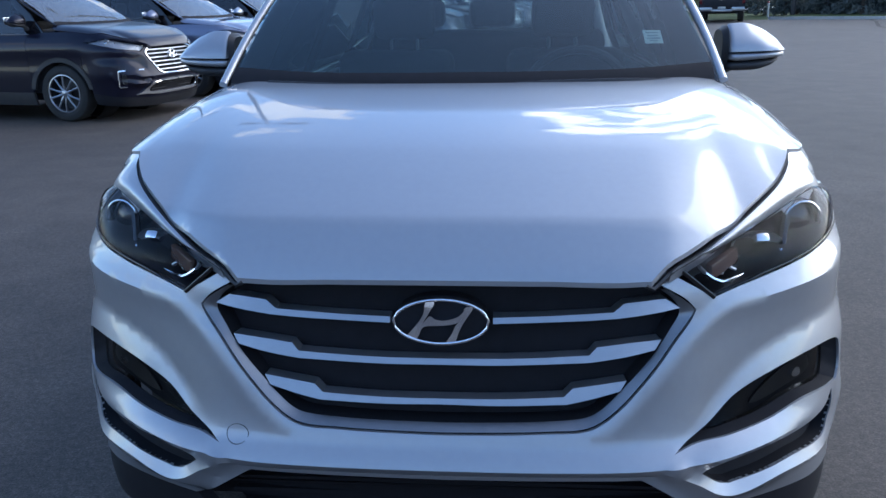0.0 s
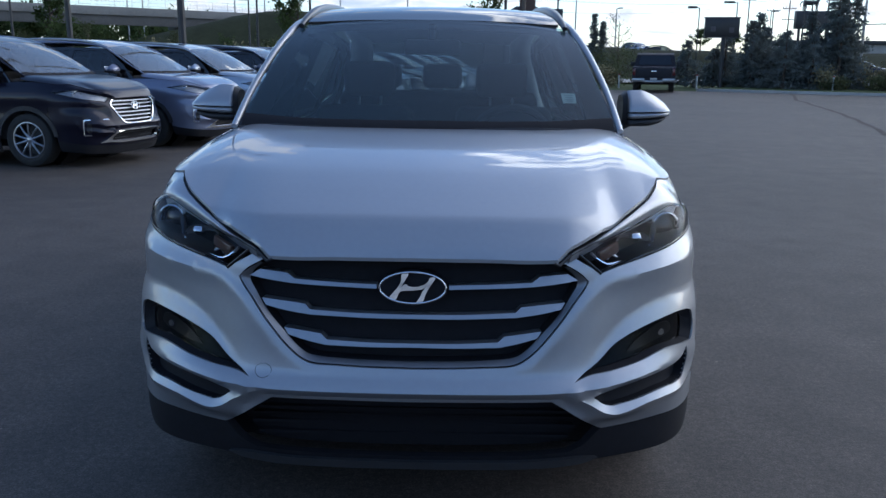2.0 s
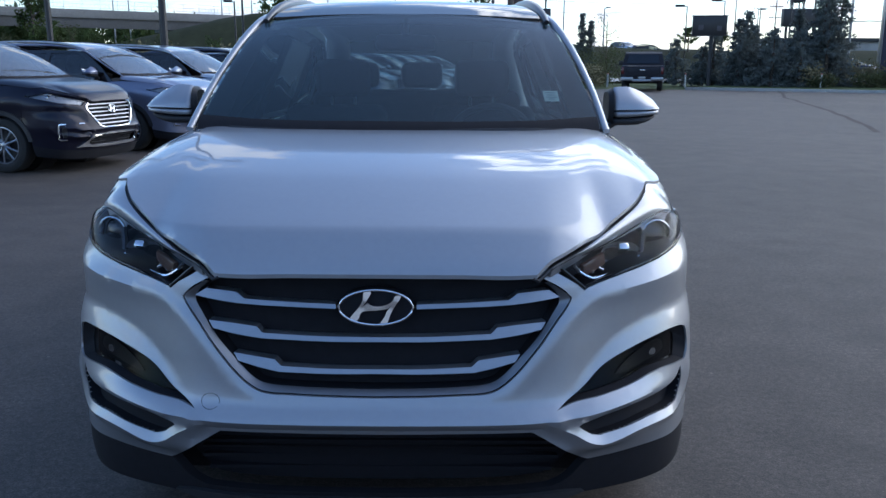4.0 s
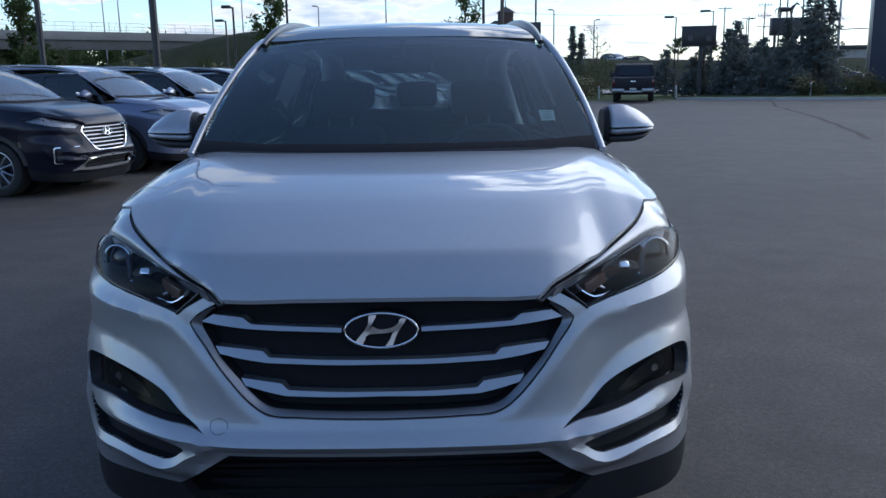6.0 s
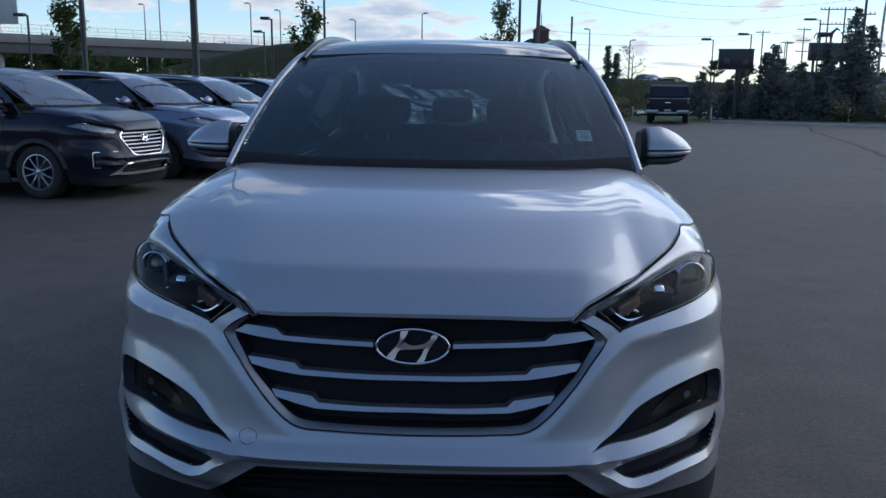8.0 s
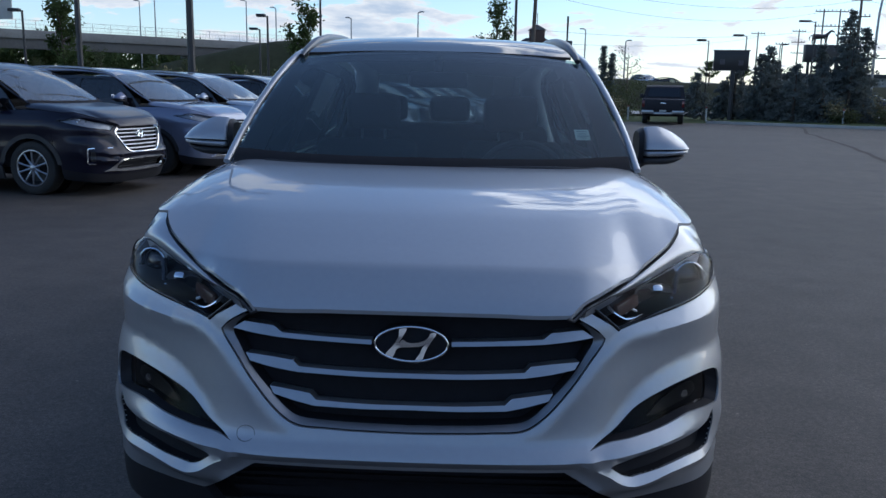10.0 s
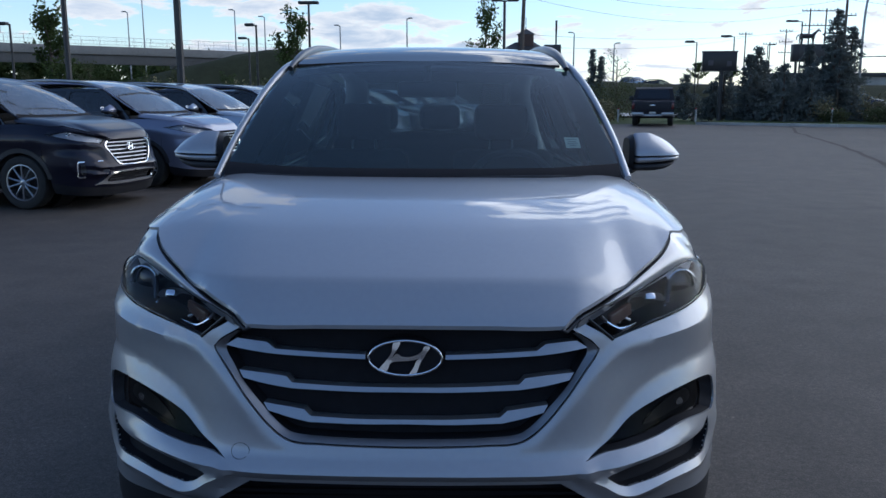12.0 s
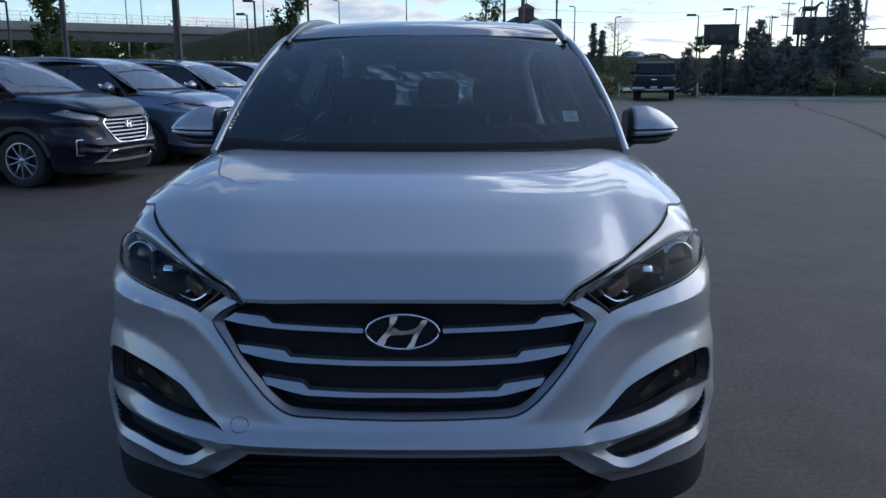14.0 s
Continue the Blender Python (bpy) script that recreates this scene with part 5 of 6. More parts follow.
# ---------------------------------------------------------------- pickup truck, seen from behind
def pickup(at):
    t = tagged(new("pickup_truck"), "dark grey pickup truck with a chrome bumper at the kerb", "truck")
    t.matrix_basis = at
    W = 1.0
    side = [(0, .55), (.0, 1.12), (.05, 1.20), (1.85, 1.22), (1.90, 1.28), (2.10, 1.80), (2.35, 1.90), (3.3, 1.90), (3.65, 1.80), (4.2, 1.25), (5.4, 1.12), (5.65, 1.0), (5.7, .55), (5.0, .50), (4.85, .80), (4.45, .86), (4.1, .80), (3.95, .50), (1.75, .50), (1.6, .80), (1.2, .86), (.85, .80), (.7, .52)]
    verts, faces = [], []
    for sx in (-1, 1):
        for y, z in side:
            verts.append((sx * (W if z < 1.3 else W - (z - 1.28) * .20), y, z))
    n = len(side)
    faces = [[i, (i + 1) % n, n + (i + 1) % n, n + i] for i in range(n)]
    tri = geometry.tessellate_polygon([[Vector((y, z, 0)) for y, z in side]])
    faces += [list(f) for f in tri] + [[n + i for i in f][::-1] for f in tri]
    make("body", (verts, faces), PICKUP_PAINT, t, sharp=30)
    make("tailgate", block(-.76, .76, -.035, .02, .66, 1.16, .015), PICKUP_PAINT, t)
    make("tailgate_handle", block(-.12, .12, -.05, -.03, .98, 1.04, .008), CHROME, t)
    make("rear_window", ([(-.80, 1.885, 1.32), (.80, 1.885, 1.32), (.70, 2.075, 1.76), (-.70, 2.075, 1.76)], [[0, 1, 2, 3]]), GLOSS_BLACK, t)
    bumper = joined(block(-.98, -.42, -.16, .02, .50, .68, .03), block(.42, .98, -.16, .02, .50, .68, .03), block(-.46, .46, -.12, .02, .46, .58, .03))
    make("rear_bumper", bumper, ALLOY, t, "chrome rear bumper with a step")
    for s in (-1, 1):
        make("tail_lamp", block(s * .92 - .065, s * .92 + .065, -.03, .10, .82, 1.14, .02), DULL_RED, t)
        make("side_mirror", joined(block(s * 1.17 - .11, s * 1.17 + .11, 3.80, 3.92, 1.22, 1.46, .03), tube([(s * .98, 3.85, 1.25), (s * 1.1, 3.85, 1.27)], .02, 6)), BLACK, t)
        make("side_window", ([(s * 1.0, 2.2, 1.33), (s * 1.0, 4.0, 1.33), (s * .845, 3.5, 1.78), (s * .845, 2.35, 1.80)], [[0, 1, 2, 3] if s > 0 else [3, 2, 1, 0]]), GLOSS_BLACK, t)
        for y in (1.2, 4.45):
            w = new("wheel")
            w.parent, w.location = t, (s * .84, y, .40)
            make("tyre", lathe([(-.13, .22), (-.135, .34), (-.10, .39), (.10, .39), (.135, .34), (.13, .22)], 28), RUBBER, w)
            make("rim", lathe([(s * .10, .25), (s * .11, .22), (s * .06, .20), (s * .05, .01)], 24), ALLOY, w)
    make("chassis", block(-.80, .80, .1, 5.4, .40, .62, .03), MESH_BLACK, t)
    make("number_plate", block(-.16, .16, -.135, -.118, .60, .70, .004), SIGN_PALE, t, "blank pale plate")
    return t


DULL_RED = material("dull_red_lamp", (.09, .008, .010), .2, coat=.6, noise_scale=20, vary=.1)
PICKUP_PAINT = material("dark_grey_paint", (.018, .018, .024), .55, .2, spec=.3, noise_scale=8, vary=.15)
pickup(pose(9.62, 40.6, 0, 0, 0, -13.5) @ Matrix.Diagonal((1.06, 1.06, 1.05, 1)))


# ---------------------------------------------------------------- lamps, poles, signs
def lamp_post(name, x, y, height, arms, mat, head=.55, radius=.07, label="dark steel car park lamp on a square post"):
    """A post with flat lamp heads at the ends of short arms: arms are signed lengths along x."""
    p = tagged(new(name), label, "lamp", "lamp posts")
    p.location = (x, y, 0)
    make("post", tube([(0, 0, -.05), (0, 0, height * .5), (0, 0, height)], [radius, radius * .85, radius * .7], 8), mat, p)
    make("base", lathe([(-.05, radius * 2.4), (.35, radius * 2.4), (.40, radius * 2.0), (.40, .01)], 12, "z"), CONCRETE, p)
    for a in arms:
        make("arm", tube([(0, 0, height - .05), (a * .55, 0, height)], radius * .45, 6), mat, p)
        make("lamp_head", moved(block(-head / 2, head / 2, -.16, .16, -.07, .07, .03), pose(a, 0, height + .02)), mat, p)
    return p


lamp_post("lamp_post", -10.38, 20.0, 9.5, (-.8, .8), DARK_STEEL, .7, .085)
lamp_post("lamp_post", -6.36, 17.0, 9.5, (-.8, .8), DARK_STEEL, .7, .095)
lamp_post("lamp_post", -7.67, 40.0, 6.05, (-.25, .25), DARK_STEEL, .5, .075)
lamp_post("lamp_post", 2.02, 40.0, 6.15, (-.38, .42), DARK_STEEL, .55, .09)
lamp_post("lamp_post", -10.33, 40.0, 5.0, (-.32,), DARK_STEEL, .45, .07)
lamp_post("lamp_post", -13.32, 50.0, 5.05, (-.38,), DARK_STEEL, .5, .07)
lamp_post("lamp_post", -20.6, 36.0, 4.75, (-.35,), DARK_STEEL, .5, .07)
lamp_post("lamp_post", 14.75, 52.0, 4.9, (-.45,), DARK_STEEL, .55, .05)
lamp_post("lamp_post", 19.6, 60.0, 5.8, (-.6,), DARK_STEEL, .7, .06)
lamp_post("lamp_post", 24.4, 60.0, 6.85, (-.75,), DARK_STEEL, .8, .07)
lamp_post("lamp_post", 28.4, 78.0, 6.3, (.4,), DARK_STEEL, .5, .06)


def street_lamp(x, y, z0, z1, arm):
    p = tagged(new("street_lamp"), "tall thin highway lamp on a galvanised pole", "lamp", "highway lamps")
    p.location = (x, y, z0)
    h = z1 - z0
    make("pole", tube([(0, 0, 0), (0, 0, h)], [.14, .08], 8), STEEL, p)
    make("arm", tube([(0, 0, h), (arm * .5, 0, h + .12)], .06, 6), STEEL, p)
    make("lamp_head", block(arm * .5 - .3, arm * .5 + .3, -.15, .15, h + .05, h + .2, .04), STEEL, p)


for x, y, z0, z1, arm in ((-48.2, 118, 0, 13.4, -1), (-46.0, 118, 0, 15.4, 1), (-31.7, 114, 0, 13.2, -1), (-27.6, 114, 0, 12.3, -1), (-17.2, 114, 0, 11.1, -1), (-8.0, 114, 0, 12.0, 1),
                          (14.6, 112, 0, 9.9, -1), (20.0, 112, 0, 8.5, 1), (52.0, 112, 0, 9.1, -1)):
    street_lamp(x, y, z0, z1, arm)


def utility_pole(x, y, height, arms=(0.0, .9), lean=0.0, r=.115):
    p = tagged(new("utility_pole"), "weathered wooden utility pole with crossarms", "pole", "utility poles")
    p.matrix_basis = pose(x, y, 0, 0, lean, 0)
    make("post", tube([(0, 0, -.1), (0, 0, height)], [r, r * .7], 8), WOOD_POLE, p)
    for a in arms:
        make("crossarm", block(-.95, .95, -.05, .05, height - .33 - a, height - .23 - a, .01), WOOD_POLE, p)
        for q in (-.88, -.45, .45, .88):
            make("insulator", tube([(q, 0, height - .23 - a), (q, 0, height - .05 - a)], .05, 6), STEEL, p)


utility_pole(4.6, 68, 12.5, (), 1.5, .19)
utility_pole(38.9, 95, 11.3, (.0, 1.6))
utility_pole(40.7, 95, 11.3, (.0, 1.6))
utility_pole(36.3, 80, 10.9, (.0, 1.5), 0, .17)
utility_pole(40.0, 120, 10.6, (.0,))
utility_pole(45.7, 120, 11.0, (.0, 1.5, 3.0))
utility_pole(43.5, 120, 9.2, (.0,))


def cable(points, r=.013):
    tagged(make("overhead_cable", tube(points, r, 5, step=2.0), CABLE), "thin black overhead cable sagging between poles", "cable", "overhead cables")


for a, b, sag in (((4.7, 68, 9.6), (38.9, 95, 11.0), 1.6), ((4.7, 68, 6.6), (40.7, 95, 9.2), .8), ((4.7, 68, 10.8), (36.3, 80, 10.6), 1.5), ((7.8, 70, 5.6), (40, 120, 9.9), .6), ((36.3, 80, 10.6), (70, 84, 10.2), 1.0)):
    cable([tuple(np.array(a) * (1 - w) + np.array(b) * w - np.array((0, 0, 4 * sag * w * (1 - w)))) for w in np.linspace(0, 1, 12)])

# curved highway lamp at the corner
post = tagged(new("curved_lamp_pole"), "tall galvanised lamp pole with a curved arm", "lamp")
post.location = (25.15, 52, 0)
make("pole", tube([(0, 0, 0), (-.05, 0, 3), (-.05, 0, 6), (.08, 0, 7.6), (.5, 0, 9.0), (1.3, 0, 9.8)], [.10, .06], 8, step=.3), STEEL, post)
make("lamp_head", block(1.1, 1.8, -.14, .14, 9.7, 9.88, .04), STEEL, post)
make("traffic_arm", tube([(-.15, 0, 3.95), (1.0, 0, 4.0), (3.6, 0, 3.97)], .04, 6), STEEL, post)

# billboard
board = tagged(new("billboard"), "dark billboard on a single steel post", "billboard")
board.matrix_basis = pose(15.1, 48.2, 0, 0, 0, -8)
make("panel", block(-.98, .98, -.14, .14, 3.0, 4.10, .03), SIGN_DARK, board)
for z in (2.99, 4.11):
    make("frame_rail", block(-1.03, 1.03, -.16, .16, z - .03, z + .03, .01), DARK_STEEL, board)
make("post", tube([(.15, 0, 0), (.15, 0, 3.0)], .13, 10), DARK_STEEL, board)
for x, z in ((-.5, 3.45), (.55, 3.4)):
    make("faded_mark", block(x - .14, x + .14, -.15, -.143, z - .15, z + .15, 0), material("faded_print_%d" % (x > 0), (.07, .06, .07), .6, noise_scale=6, vary=.4), board)

# horse sign: dark box sign with a plain horse shape on top
sign = tagged(new("shop_sign"), "dark boxed shop sign on two posts", "sign")
sign.location = (29.2, 70, 0)
make("panel", block(-1.6, 1.6, -.3, .3, 4.4, 5.85, .04), SIGN_DARK, sign)
make("light_strip", block(-.5, .9, -.32, -.31, 4.42, 4.52, 0), SIGN_PALE, sign)
for x in (-1.2, 1.2):
    make("post", tube([(x, 0, 0), (x, 0, 4.5)], .12, 8), DARK_STEEL, sign)
hs = joined(tube([(-.75, 0, .72), (-.3, 0, .70), (.25, 0, .72), (.5, 0, .80)], [.20, .23, .21, .16], 10, step=.1), tube([(.45, 0, .85), (.70, 0, 1.10), (.85, 0, 1.22)], [.15, .10, .08], 8), tube([(.80, 0, 1.24), (1.08, 0, 1.10)], [.09, .05], 8),
            *[tube([(x, s, .62), (x + d, s, .32), (x + d * .5, s, 0)], [.08, .05, .04], 6) for x, s, d in ((-.68, .1, -.06), (-.60, -.1, .06), (.36, .1, .05), (.45, -.1, -.04))], tube([(-.88, 0, .82), (-1.05, 0, .55), (-1.02, 0, .35)], [.06, .05, .02], 6))
horse = tagged(make("horse_statue", moved(hs, pose(0, 0, 0) @ Matrix.Diagonal((.95, 1, .95, 1))), SIGN_DARK), "dark life-size horse statue standing on a shop sign", "statue")
horse.location = (28.9, 70, 5.85)

# blue pylon sign at the lot's corner
pylon = tagged(new("pylon_sign"), "tall dark slate-blue pylon sign with a silver edge", "sign")
pylon.matrix_basis = pose(25.50, 46.2, 0, 0, 0, -14)
make("panel", block(-1.15, 1.6, -.35, .35, 0, 9.5, .05), SIGN_BLUE, pylon)
make("edge_trim", block(-1.24, -1.155, -.30, .30, 0, 9.5, .02), SATIN, pylon)
make("foot", block(-1.3, 1.75, -.5, .5, -.05, .25, .03), CONCRETE, pylon)

# sign panel hanging at the lot's edge, and small posts
tag = tagged(new("banner_sign"), "pale banner panel fixed high on a lamp post", "sign")
tag.location = (-21.2, 36.0, 0)
make("panel", block(-1.4, .15, -.03, .03, 4.35, 6.2, .01), SIGN_PALE, tag)
make("bracket", block(-1.4, .25, -.02, .02, 6.18, 6.24, .005), DARK_STEEL, tag)
for x, y in ((20.2, 44.2), (13.0, 45.0), (8.7, 44.4)):
    b = tagged(new("marker_post"), "short white marker post in the verge", "post", "marker posts")
    b.location = (x, max(y, kerb_y(x) + .8), .08)
    make("post", tube([(0, 0, 0), (0, 0, .75)], .05, 8), SIGN_PALE, b)
    make("cap", lathe([(.72, .055), (.78, .05), (.80, .01)], 10, "z"), TAIL_RED, b)

# fire-brick tower house far behind
house = tagged(new("brick_house"), "brown brick house with a square tower and dark roof", "house")
house.location = (8.6, 119, 0)
make("wall", block(-4.5, 3.6, -3, 3, 0, 7.4, .05), BRICK_MAT, house)
make("roof", ([(-4.9, -3.4, 7.3), (3.9, -3.4, 7.3), (3.9, 3.4, 7.3), (-4.9, 3.4, 7.3), (-1.5, 0, 9.2), (1.2, 0, 9.2)], [[0, 1, 5, 4], [1, 2, 5], [2, 3, 4, 5], [3, 0, 4], [3, 2, 1, 0]]), DARK_TRIM, house)
make("tower", block(-1.05, 1.05, -1.05, 1.05, 7, 10.3, .03), BRICK_MAT, house)
make("tower_roof", ([(-1.25, -1.25, 10.25), (1.25, -1.25, 10.25), (1.25, 1.25, 10.25), (-1.25, 1.25, 10.25), (0, 0, 11.1)], [[0, 1, 4], [1, 2, 4], [2, 3, 4], [3, 0, 4], [3, 2, 1, 0]]), DARK_TRIM, house)
make("finial", tube([(0, 0, 11.0), (0, 0, 12.6)], .05, 6), DARK_STEEL, house)
for x in (-3, -1, 1.2):
    make("window", block(x - .4, x + .4, -3.06, -2.98, 4.8, 6.2, .01), GLOSS_BLACK, house)
shed = tagged(new("rooftop_box"), "dark flat-topped sign box with an aerial", "sign")
shed.location = (7.6, 70, 0)
make("box", block(-.85, .55, -.4, .4, 4.9, 5.85, .03), SIGN_DARK, shed)
make("post", tube([(0, 0, 0), (0, 0, 5.0)], .12, 8), DARK_STEEL, shed)
make("aerial", tube([(.15, 0, 5.8), (.15, 0, 7.85)], [.07, .09], 8), DARK_STEEL, shed)
shop = tagged(new("far_building"), "low pale commercial building beyond the road", "building")
shop.location = (50, 110, 0)
make("wall", block(-10, 12, -5, 5, 0, 4.0, .05), CONCRETE, shop)
make("roof", block(-10.3, 12.3, -5.3, 5.3, 4.0, 4.5, .05), DARK_TRIM, shop)
for x in range(-8, 12, 3):
    make("window", block(x, x + 1.6, -5.06, -4.98, 1.2, 2.9, .01), GLOSS_BLACK, shop)

# traffic standing on the ridge road
copy_thing(navy_car, pose(27.0, 105, 1.95, 0, 0, 86))
copy_thing(pale_car, pose(22.9, 105, 2.35, 0, 0, 25))
copy_thing(navy_car, pose(36.0, 70.0, .12, 0, 0, 60))


# ---------------------------------------------------------------- overpass
def overpass():
    b = tagged(new("overpass"), "grey concrete highway overpass with a wire fence along its edge", "bridge", kind="structure")
    p0, p1 = np.array((-116.8, 30.8)), np.array((-24.0, 110.5))
    d = (p1 - p0) / np.linalg.norm(p1 - p0)
    n = np.array((-d[1], d[0]))
    L = float(np.linalg.norm(p1 - p0))
    m = Matrix.Translation((p0[0], p0[1], 0)) @ Matrix.Rotation(math.atan2(d[1], d[0]), 4, "Z")
    b.matrix_basis = m
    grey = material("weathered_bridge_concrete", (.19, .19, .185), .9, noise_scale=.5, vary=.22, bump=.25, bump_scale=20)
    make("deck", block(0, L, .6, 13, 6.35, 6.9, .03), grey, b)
    # girder coloured darker than the parapet, putting the underside's dimness into its colour
    make("girder", block(0, L, .55, 1.1, 5.30, 6.45, .03), material("dark_girder_concrete", (.085, .085, .085), .85, noise_scale=.4, vary=.2), b)
    make("parapet", block(0, L, .30, .60, 6.40, 7.35, .02), grey, b)
    make("far_parapet", block(0, L, 13, 13.3, 6.40, 7.35, .02), CONCRETE, b)
    for i in range(5):
        for y in (2.2, 6.8, 11.5):
            make("pier", tube([(8 + 26 * i, y, -.1), (8 + 26 * i, y, 5.6)], .65, 16), CONCRETE, b)
        make("pier_cap", block(7.2 + 26 * i, 8.8 + 26 * i, 1.0, 12.8, 5.3, 6.35, .05), CONCRETE, b)
    for i in range(62):
        make("fence_post", tube([(L * i / 61, .40, 7.3), (L * i / 61, .40, 8.42)], .025, 5), STEEL, b)
    for z in (7.55, 7.95, 8.40):
        make("fence_rail", tube([(0, .40, z), (L, .40, z)], .018, 5), STEEL, b)
    wires = [tube([(L * i / 300, .40, 7.3), (L * i / 300 + .30, .40, 8.4)], .006, 3, caps=False) for i in range(300)]
    wires += [tube([(L * i / 300 + .30, .40, 7.3), (L * i / 300, .40, 8.4)], .006, 3, caps=False) for i in range(300)]
    make("fence_mesh", joined(*wires), STEEL, b)["kind"] = "stuff"
    make("abutment", block(L - 3, L + 14, 0.5, 13, -.1, 6.4, .1), CONCRETE, b)


overpass()


# ---------------------------------------------------------------- trees and shrubs
def leaves(rng, centres, n, spread, size, up=.3):
    """Small bent leaf quads scattered round the centres, in one mesh."""
    c = np.array(centres)[rng.integers(0, len(centres), n)]
    p = c + rng.normal(0, 1, (n, 3)) * np.array(spread)
    a = rng.normal(0, 1, (n, 3))
    a /= np.linalg.norm(a, axis=1)[:, None]
    b = np.cross(a, rng.normal(0, 1, (n, 3)) + np.array((0, 0, up)))
    b /= np.linalg.norm(b, axis=1)[:, None]
    s = size * rng.uniform(.6, 1.4, (n, 1))
    v = np.stack([p - a * s, p + b * s * .45, p + a * s, p - b * s * .45], 1).reshape(-1, 3)
    return v.tolist(), [[4 * i, 4 * i + 1, 4 * i + 2, 4 * i + 3] for i in range(n)]


def young_tree(x, y, height, width, seed, mat=None, count=1500, lean=0.0, label="young broadleaf tree with an open ragged crown", z=0.0):
    """A thin tree: limbs climbing from a trunk, leaves in clumps along them."""
    rng = np.random.default_rng(seed)
    t = tagged(new("tree"), label, "tree", "broadleaf trees")
    t.location = (x, y, z)
    limbs = [tube([(0, 0, -.05), (lean * .3, 0, height * .35), (lean * .6, .05, height * .7), (lean, 0, height * .97)], [.10, .08, .05, .015], 8, step=.3)]
    tips = []
    for k in range(13):
        h = height * (.30 + .62 * k / 13)
        a = rng.uniform(0, 2 * math.pi)
        r = width * (.35 + .6 * math.sin(math.pi * (k + 2) / 15)) * rng.uniform(.55, 1.0)
        s = np.array((lean * h / height * .8, 0, h))
        e = s + np.array((r * math.cos(a), r * math.sin(a), height * rng.uniform(.12, .24)))
        m = (s + e) / 2 + np.array((0, 0, -.05 * height))
        limbs.append(tube([s, m, e], [.035, .022, .008], 5))
        tips += [tuple(m * .4 + e * .6), tuple(e), tuple(m * .7 + e * .3)]
    tips += [(lean * w, 0, height * w) for w in (.72, .8, .88, .95, 1.0)]
    make("trunk", joined(*limbs), BARK, t)
    make("crown", leaves(rng, tips, count, (.06 * width + .06, .06 * width + .06, .032 * height), .085), mat or LEAF, t, sharp=180)
    return t


def spruce(x, y, height, radius, seed, z=.08, dense=1.0):
    """A conifer: whorls of drooping boughs, each a fan of needle sprays, narrowing to a leader."""
    rng = np.random.default_rng(seed)
    t = tagged(new("spruce_tree"), "dark blue-green spruce with drooping boughs", "tree", "spruces")
    t.location = (x, y, z)
    make("trunk", tube([(0, 0, -.05), (0, 0, height * .5), (0, 0, height)], [.13, .08, .01], 8), BARK, t)
    cs = []
    rows = int(height * 4.2)
    for i in range(rows):
        w = i / rows
        h = .25 + (height - .25) * w
        r = radius * (1 - w) ** .85 * rng.uniform(.82, 1.12) + .06
        for k in range(max(4, int(9 * (1 - w)) + 3)):
            a = rng.uniform(0, 2 * math.pi)
            rr = r * rng.uniform(.75, 1.15)
            for q in (.35, .6, .82, 1.0):
                cs.append((rr * q * math.cos(a), rr * q * math.sin(a), h - .18 * rr * q * q + .05 * q))
    n = int(len(cs) * 7.0 * dense)
    make("crown", leaves(rng, cs, n, (.08, .08, .06), .095, 0), SPRUCE_LEAF, t, sharp=180)
    return t


def shrub(x, y, w, h, seed, mat, label, z=.08, count=900, size=.07):
    rng = np.random.default_rng(seed)
    s = tagged(new("shrub"), label, "shrub", "shrubs")
    s.location = (x, y, z)
    stems = [tube([(0, 0, 0), (w * .4 * math.cos(a), w * .4 * math.sin(a), h * .7)], [.02, .006], 4) for a in np.linspace(0, 6, 7)]
    make("stem_base", joined(*stems), BARK, s)
    cs = [(rng.normal(0, w * .33), rng.normal(0, w * .33), h * rng.uniform(.1, .85)) for _ in range(26)]
    make("foliage", leaves(rng, cs, count, (w * .13, w * .13, h * .12), size), mat, s, sharp=180)


young_tree(-15.7, 30, 4.5, .95, 1, count=2400, lean=-.25)
shrub(-15.4, 30.3, .8, 2.3, 70, LEAF, "tall dark bush round a young tree", 0, 2200, .09)
young_tree(-8.3, 40, 5.25, 1.2, 2, count=2900)
young_tree(1.0, 45, 6.2, 1.2, 3, count=2300, lean=.35)
young_tree(13.0, 70, 5.1, 1.7, 4, count=260, label="sparse small tree with few leaves")
young_tree(27.0, 96, 2.6, 1.3, 5, count=2200, z=2.7, label="small round tree on the ridge")
young_tree(31.0, 97, 2.2, 1.3, 6, count=1800, z=2.7, label="small round tree on the ridge")
for i, (x, y, h, r) in enumerate(((9.7, 62, 5.0, .45), (10.35, 62, 4.5, .42))):
    t = spruce(x, y, h, r, 20 + i)
    tagged(t, "narrow columnar evergreen in the verge", "tree", "spruces")
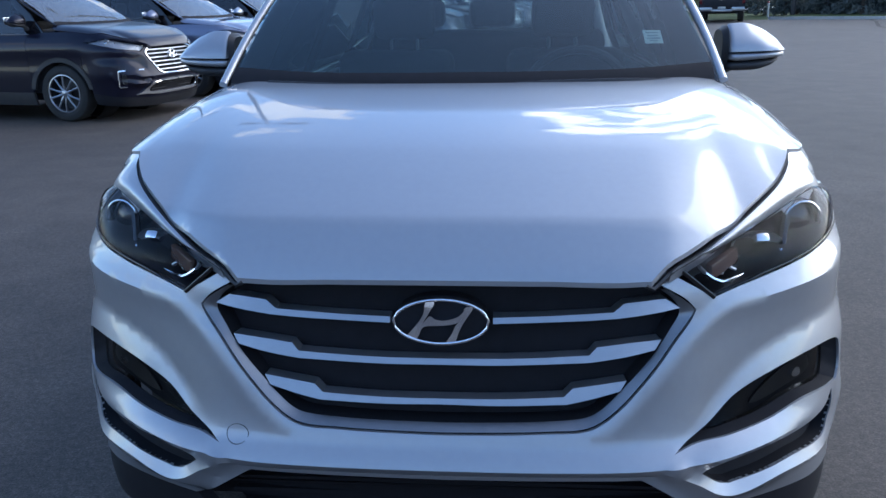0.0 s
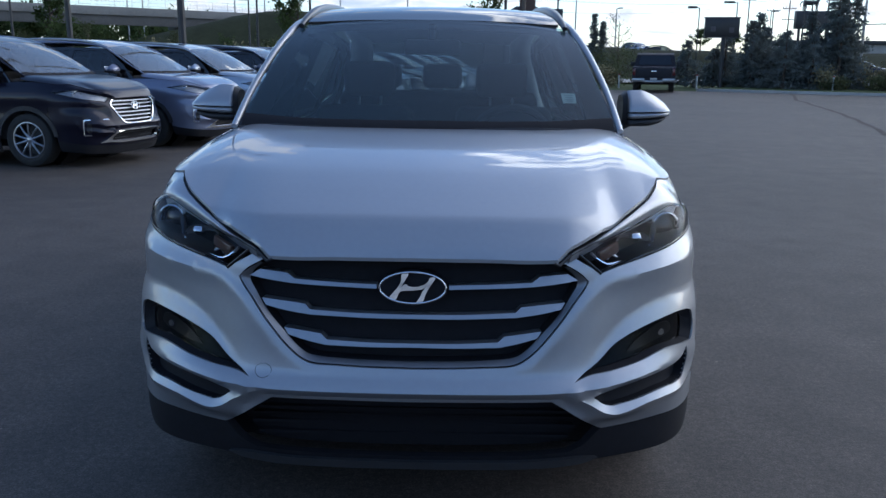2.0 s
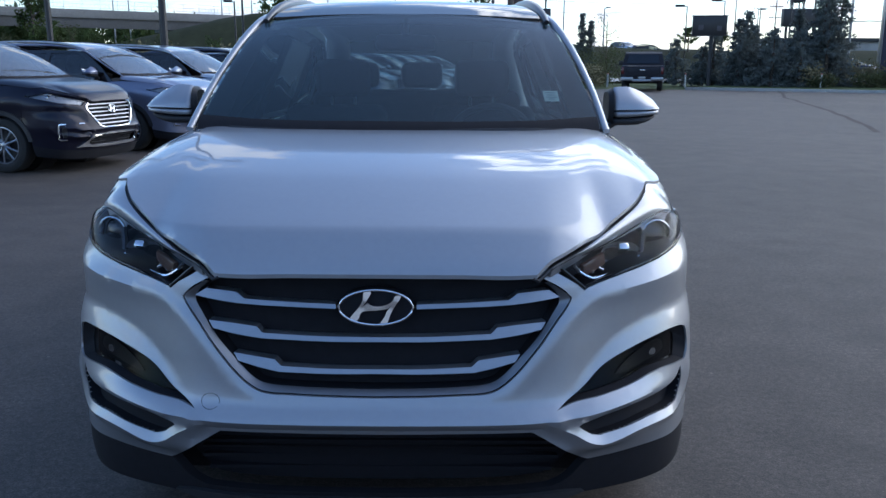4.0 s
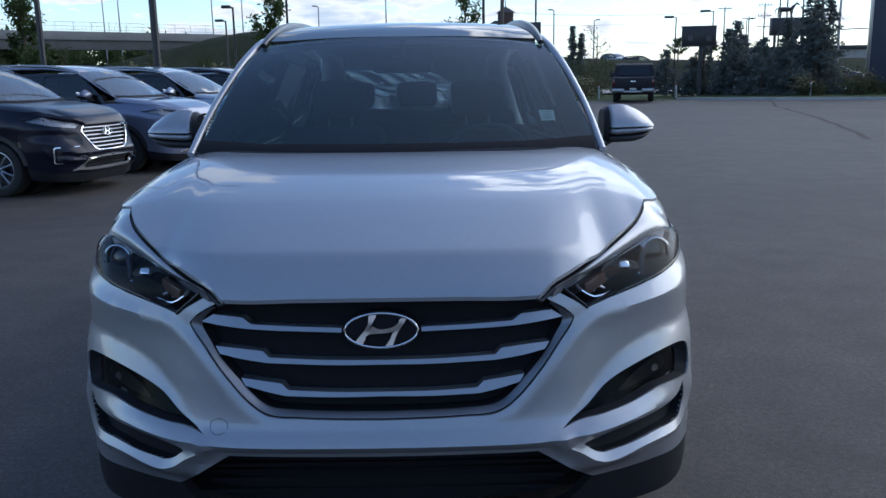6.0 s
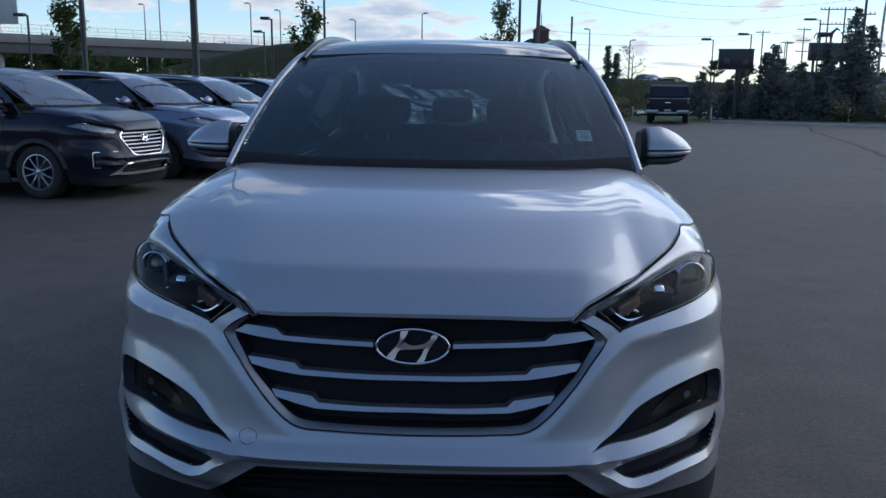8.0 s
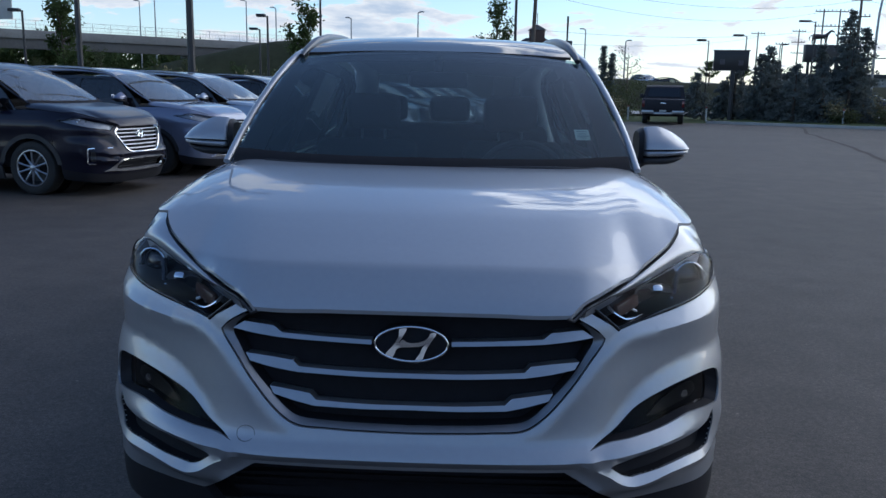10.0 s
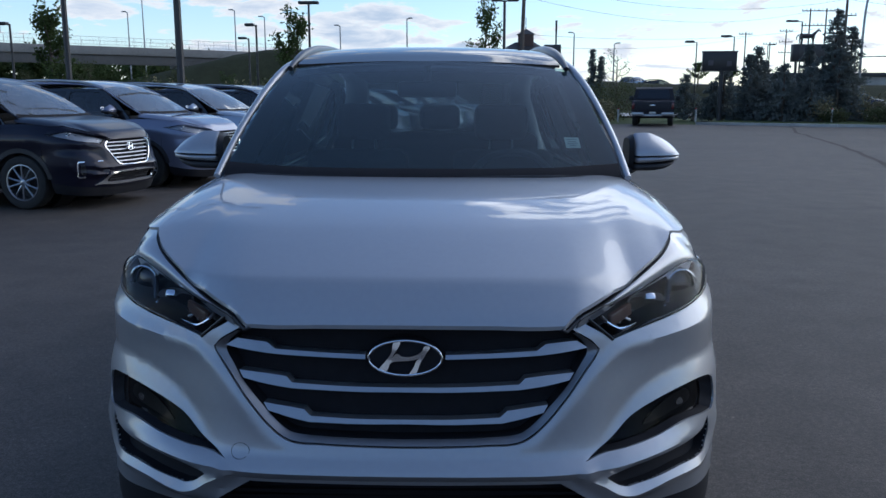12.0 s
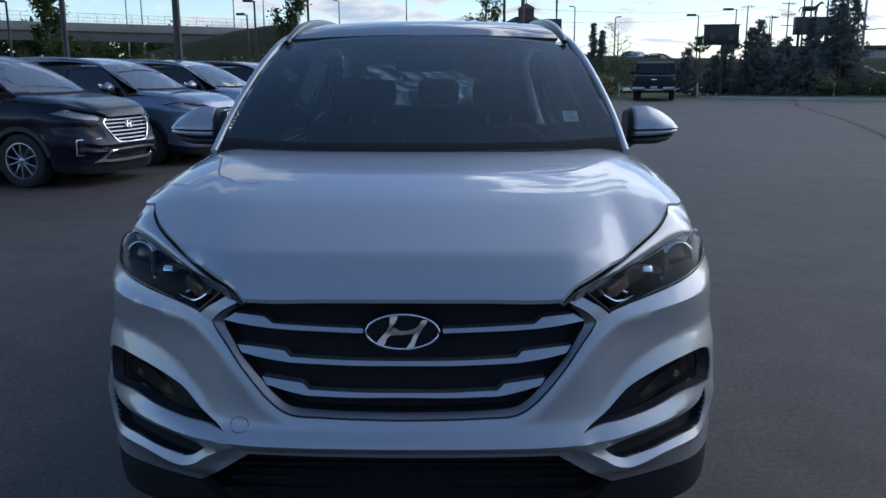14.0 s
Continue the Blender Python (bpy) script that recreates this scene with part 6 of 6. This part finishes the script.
for i, (x, y, h, r) in enumerate(((17.05, 48.5, 3.95, 1.0), (17.8, 49.5, 4.45, .95), (19.0, 48.3, 3.4, 1.25), (20.05, 47.2, 3.2, 1.4), (20.9, 48.6, 3.5, 1.35), (21.9, 48.4, 6.5, 1.5), (22.75, 48.2, 5.5, 1.25), (18.3, 46.4, 2.9, 1.4), (19.7, 46.0, 2.6, 1.2), (15.5, 50.5, 2.4, .85), (21.6, 47.0, 4.2, 1.5), (16.3, 51.0, 3.2, 1.2), (18.6, 50.5, 3.7, 1.1), (19.6, 50.8, 3.3, 1.3), (22.6, 49.6, 5.2, 1.2), (20.9, 49.6, 4.6, 1.0), (14.1, 51.5, 2.9, .95))):
    spruce(x, y, h, r * 1.22, 40 + i, dense=1.2 if h > 3.8 else 1.0)
for i, (x, y, w, h) in enumerate(((7.4, 48.6, 1.6, 1.35), (8.5, 48.4, 1.4, 1.2), (6.2, 49.0, 1.6, 1.3), (8.9, 49.6, 1.4, 1.6), (7.8, 51.0, 2.4, 2.6), (9.9, 52.0, 2.2, 2.4), (5.6, 51.5, 2.5, 2.2), (11.4, 55.0, 2.6, 2.6))):
    shrub(x, y, w, h, 80 + i, SHRUB_LEAF if i > 2 else DRY_GRASS, "rounded shrub in the verge" if i > 2 else "clump of tall dry ornamental grass")
for i, (x, y, w, h) in enumerate(((20.4, 44.4, 1.0, .75), (22.9, 44.2, 1.3, .8), (23.8, 44.6, 1.2, .8), (24.6, 45.0, 1.2, .75), (23.2, 46.2, 1.6, 1.5), (24.2, 46.8, 1.6, 1.4), (20.2, 45.2, 1.2, 1.3), (25.0, 48.0, 1.8, 1.5))):
    shrub(x, y, w, h, 100 + i, (SHRUB_LEAF, DRY_GRASS)[i > 3], ("low clipped shrub in the verge", "clump of tall dry ornamental grass")[i > 3])
for i in range(16):
    x = -64 + 3.1 * i
    shrub(x, 84 + (i * 7) % 5 - .25 * i, 3.2, 2.2 + (i * 5 % 4) * .5, 130 + i, (SHRUB_LEAF, LEAF, DRY_GRASS)[i % 3], "rough shrub at the foot of the embankment", .0, 1200, .16)
for i in range(9):
    young_tree(-58 + 4.2 * i, 80 + (i * 3) % 5, 3.6 + (i * 7 % 4) * .4, 1.6, 160 + i, (LEAF, SHRUB_LEAF)[i % 2], 900, label="scrubby tree under the overpass")

# woods and thicket seen under and past the overpass
rng = np.random.default_rng(9)
cs = [(x, 128 + rng.uniform(-5, 5), rng.uniform(.3, 7.0)) for x in np.arange(-135, -22, .8)] + [(x, 62 + .8 * (x + 105) + rng.uniform(4, 14), rng.uniform(.2, 6.4)) for x in np.arange(-105, -44, .8)]
woods = tagged(make("far_woods", leaves(rng, cs, 52000, (.9, 1.2, .9), .42), LEAF, sharp=180), "dark belt of far scrub and trees under the overpass", "woods", kind="stuff")
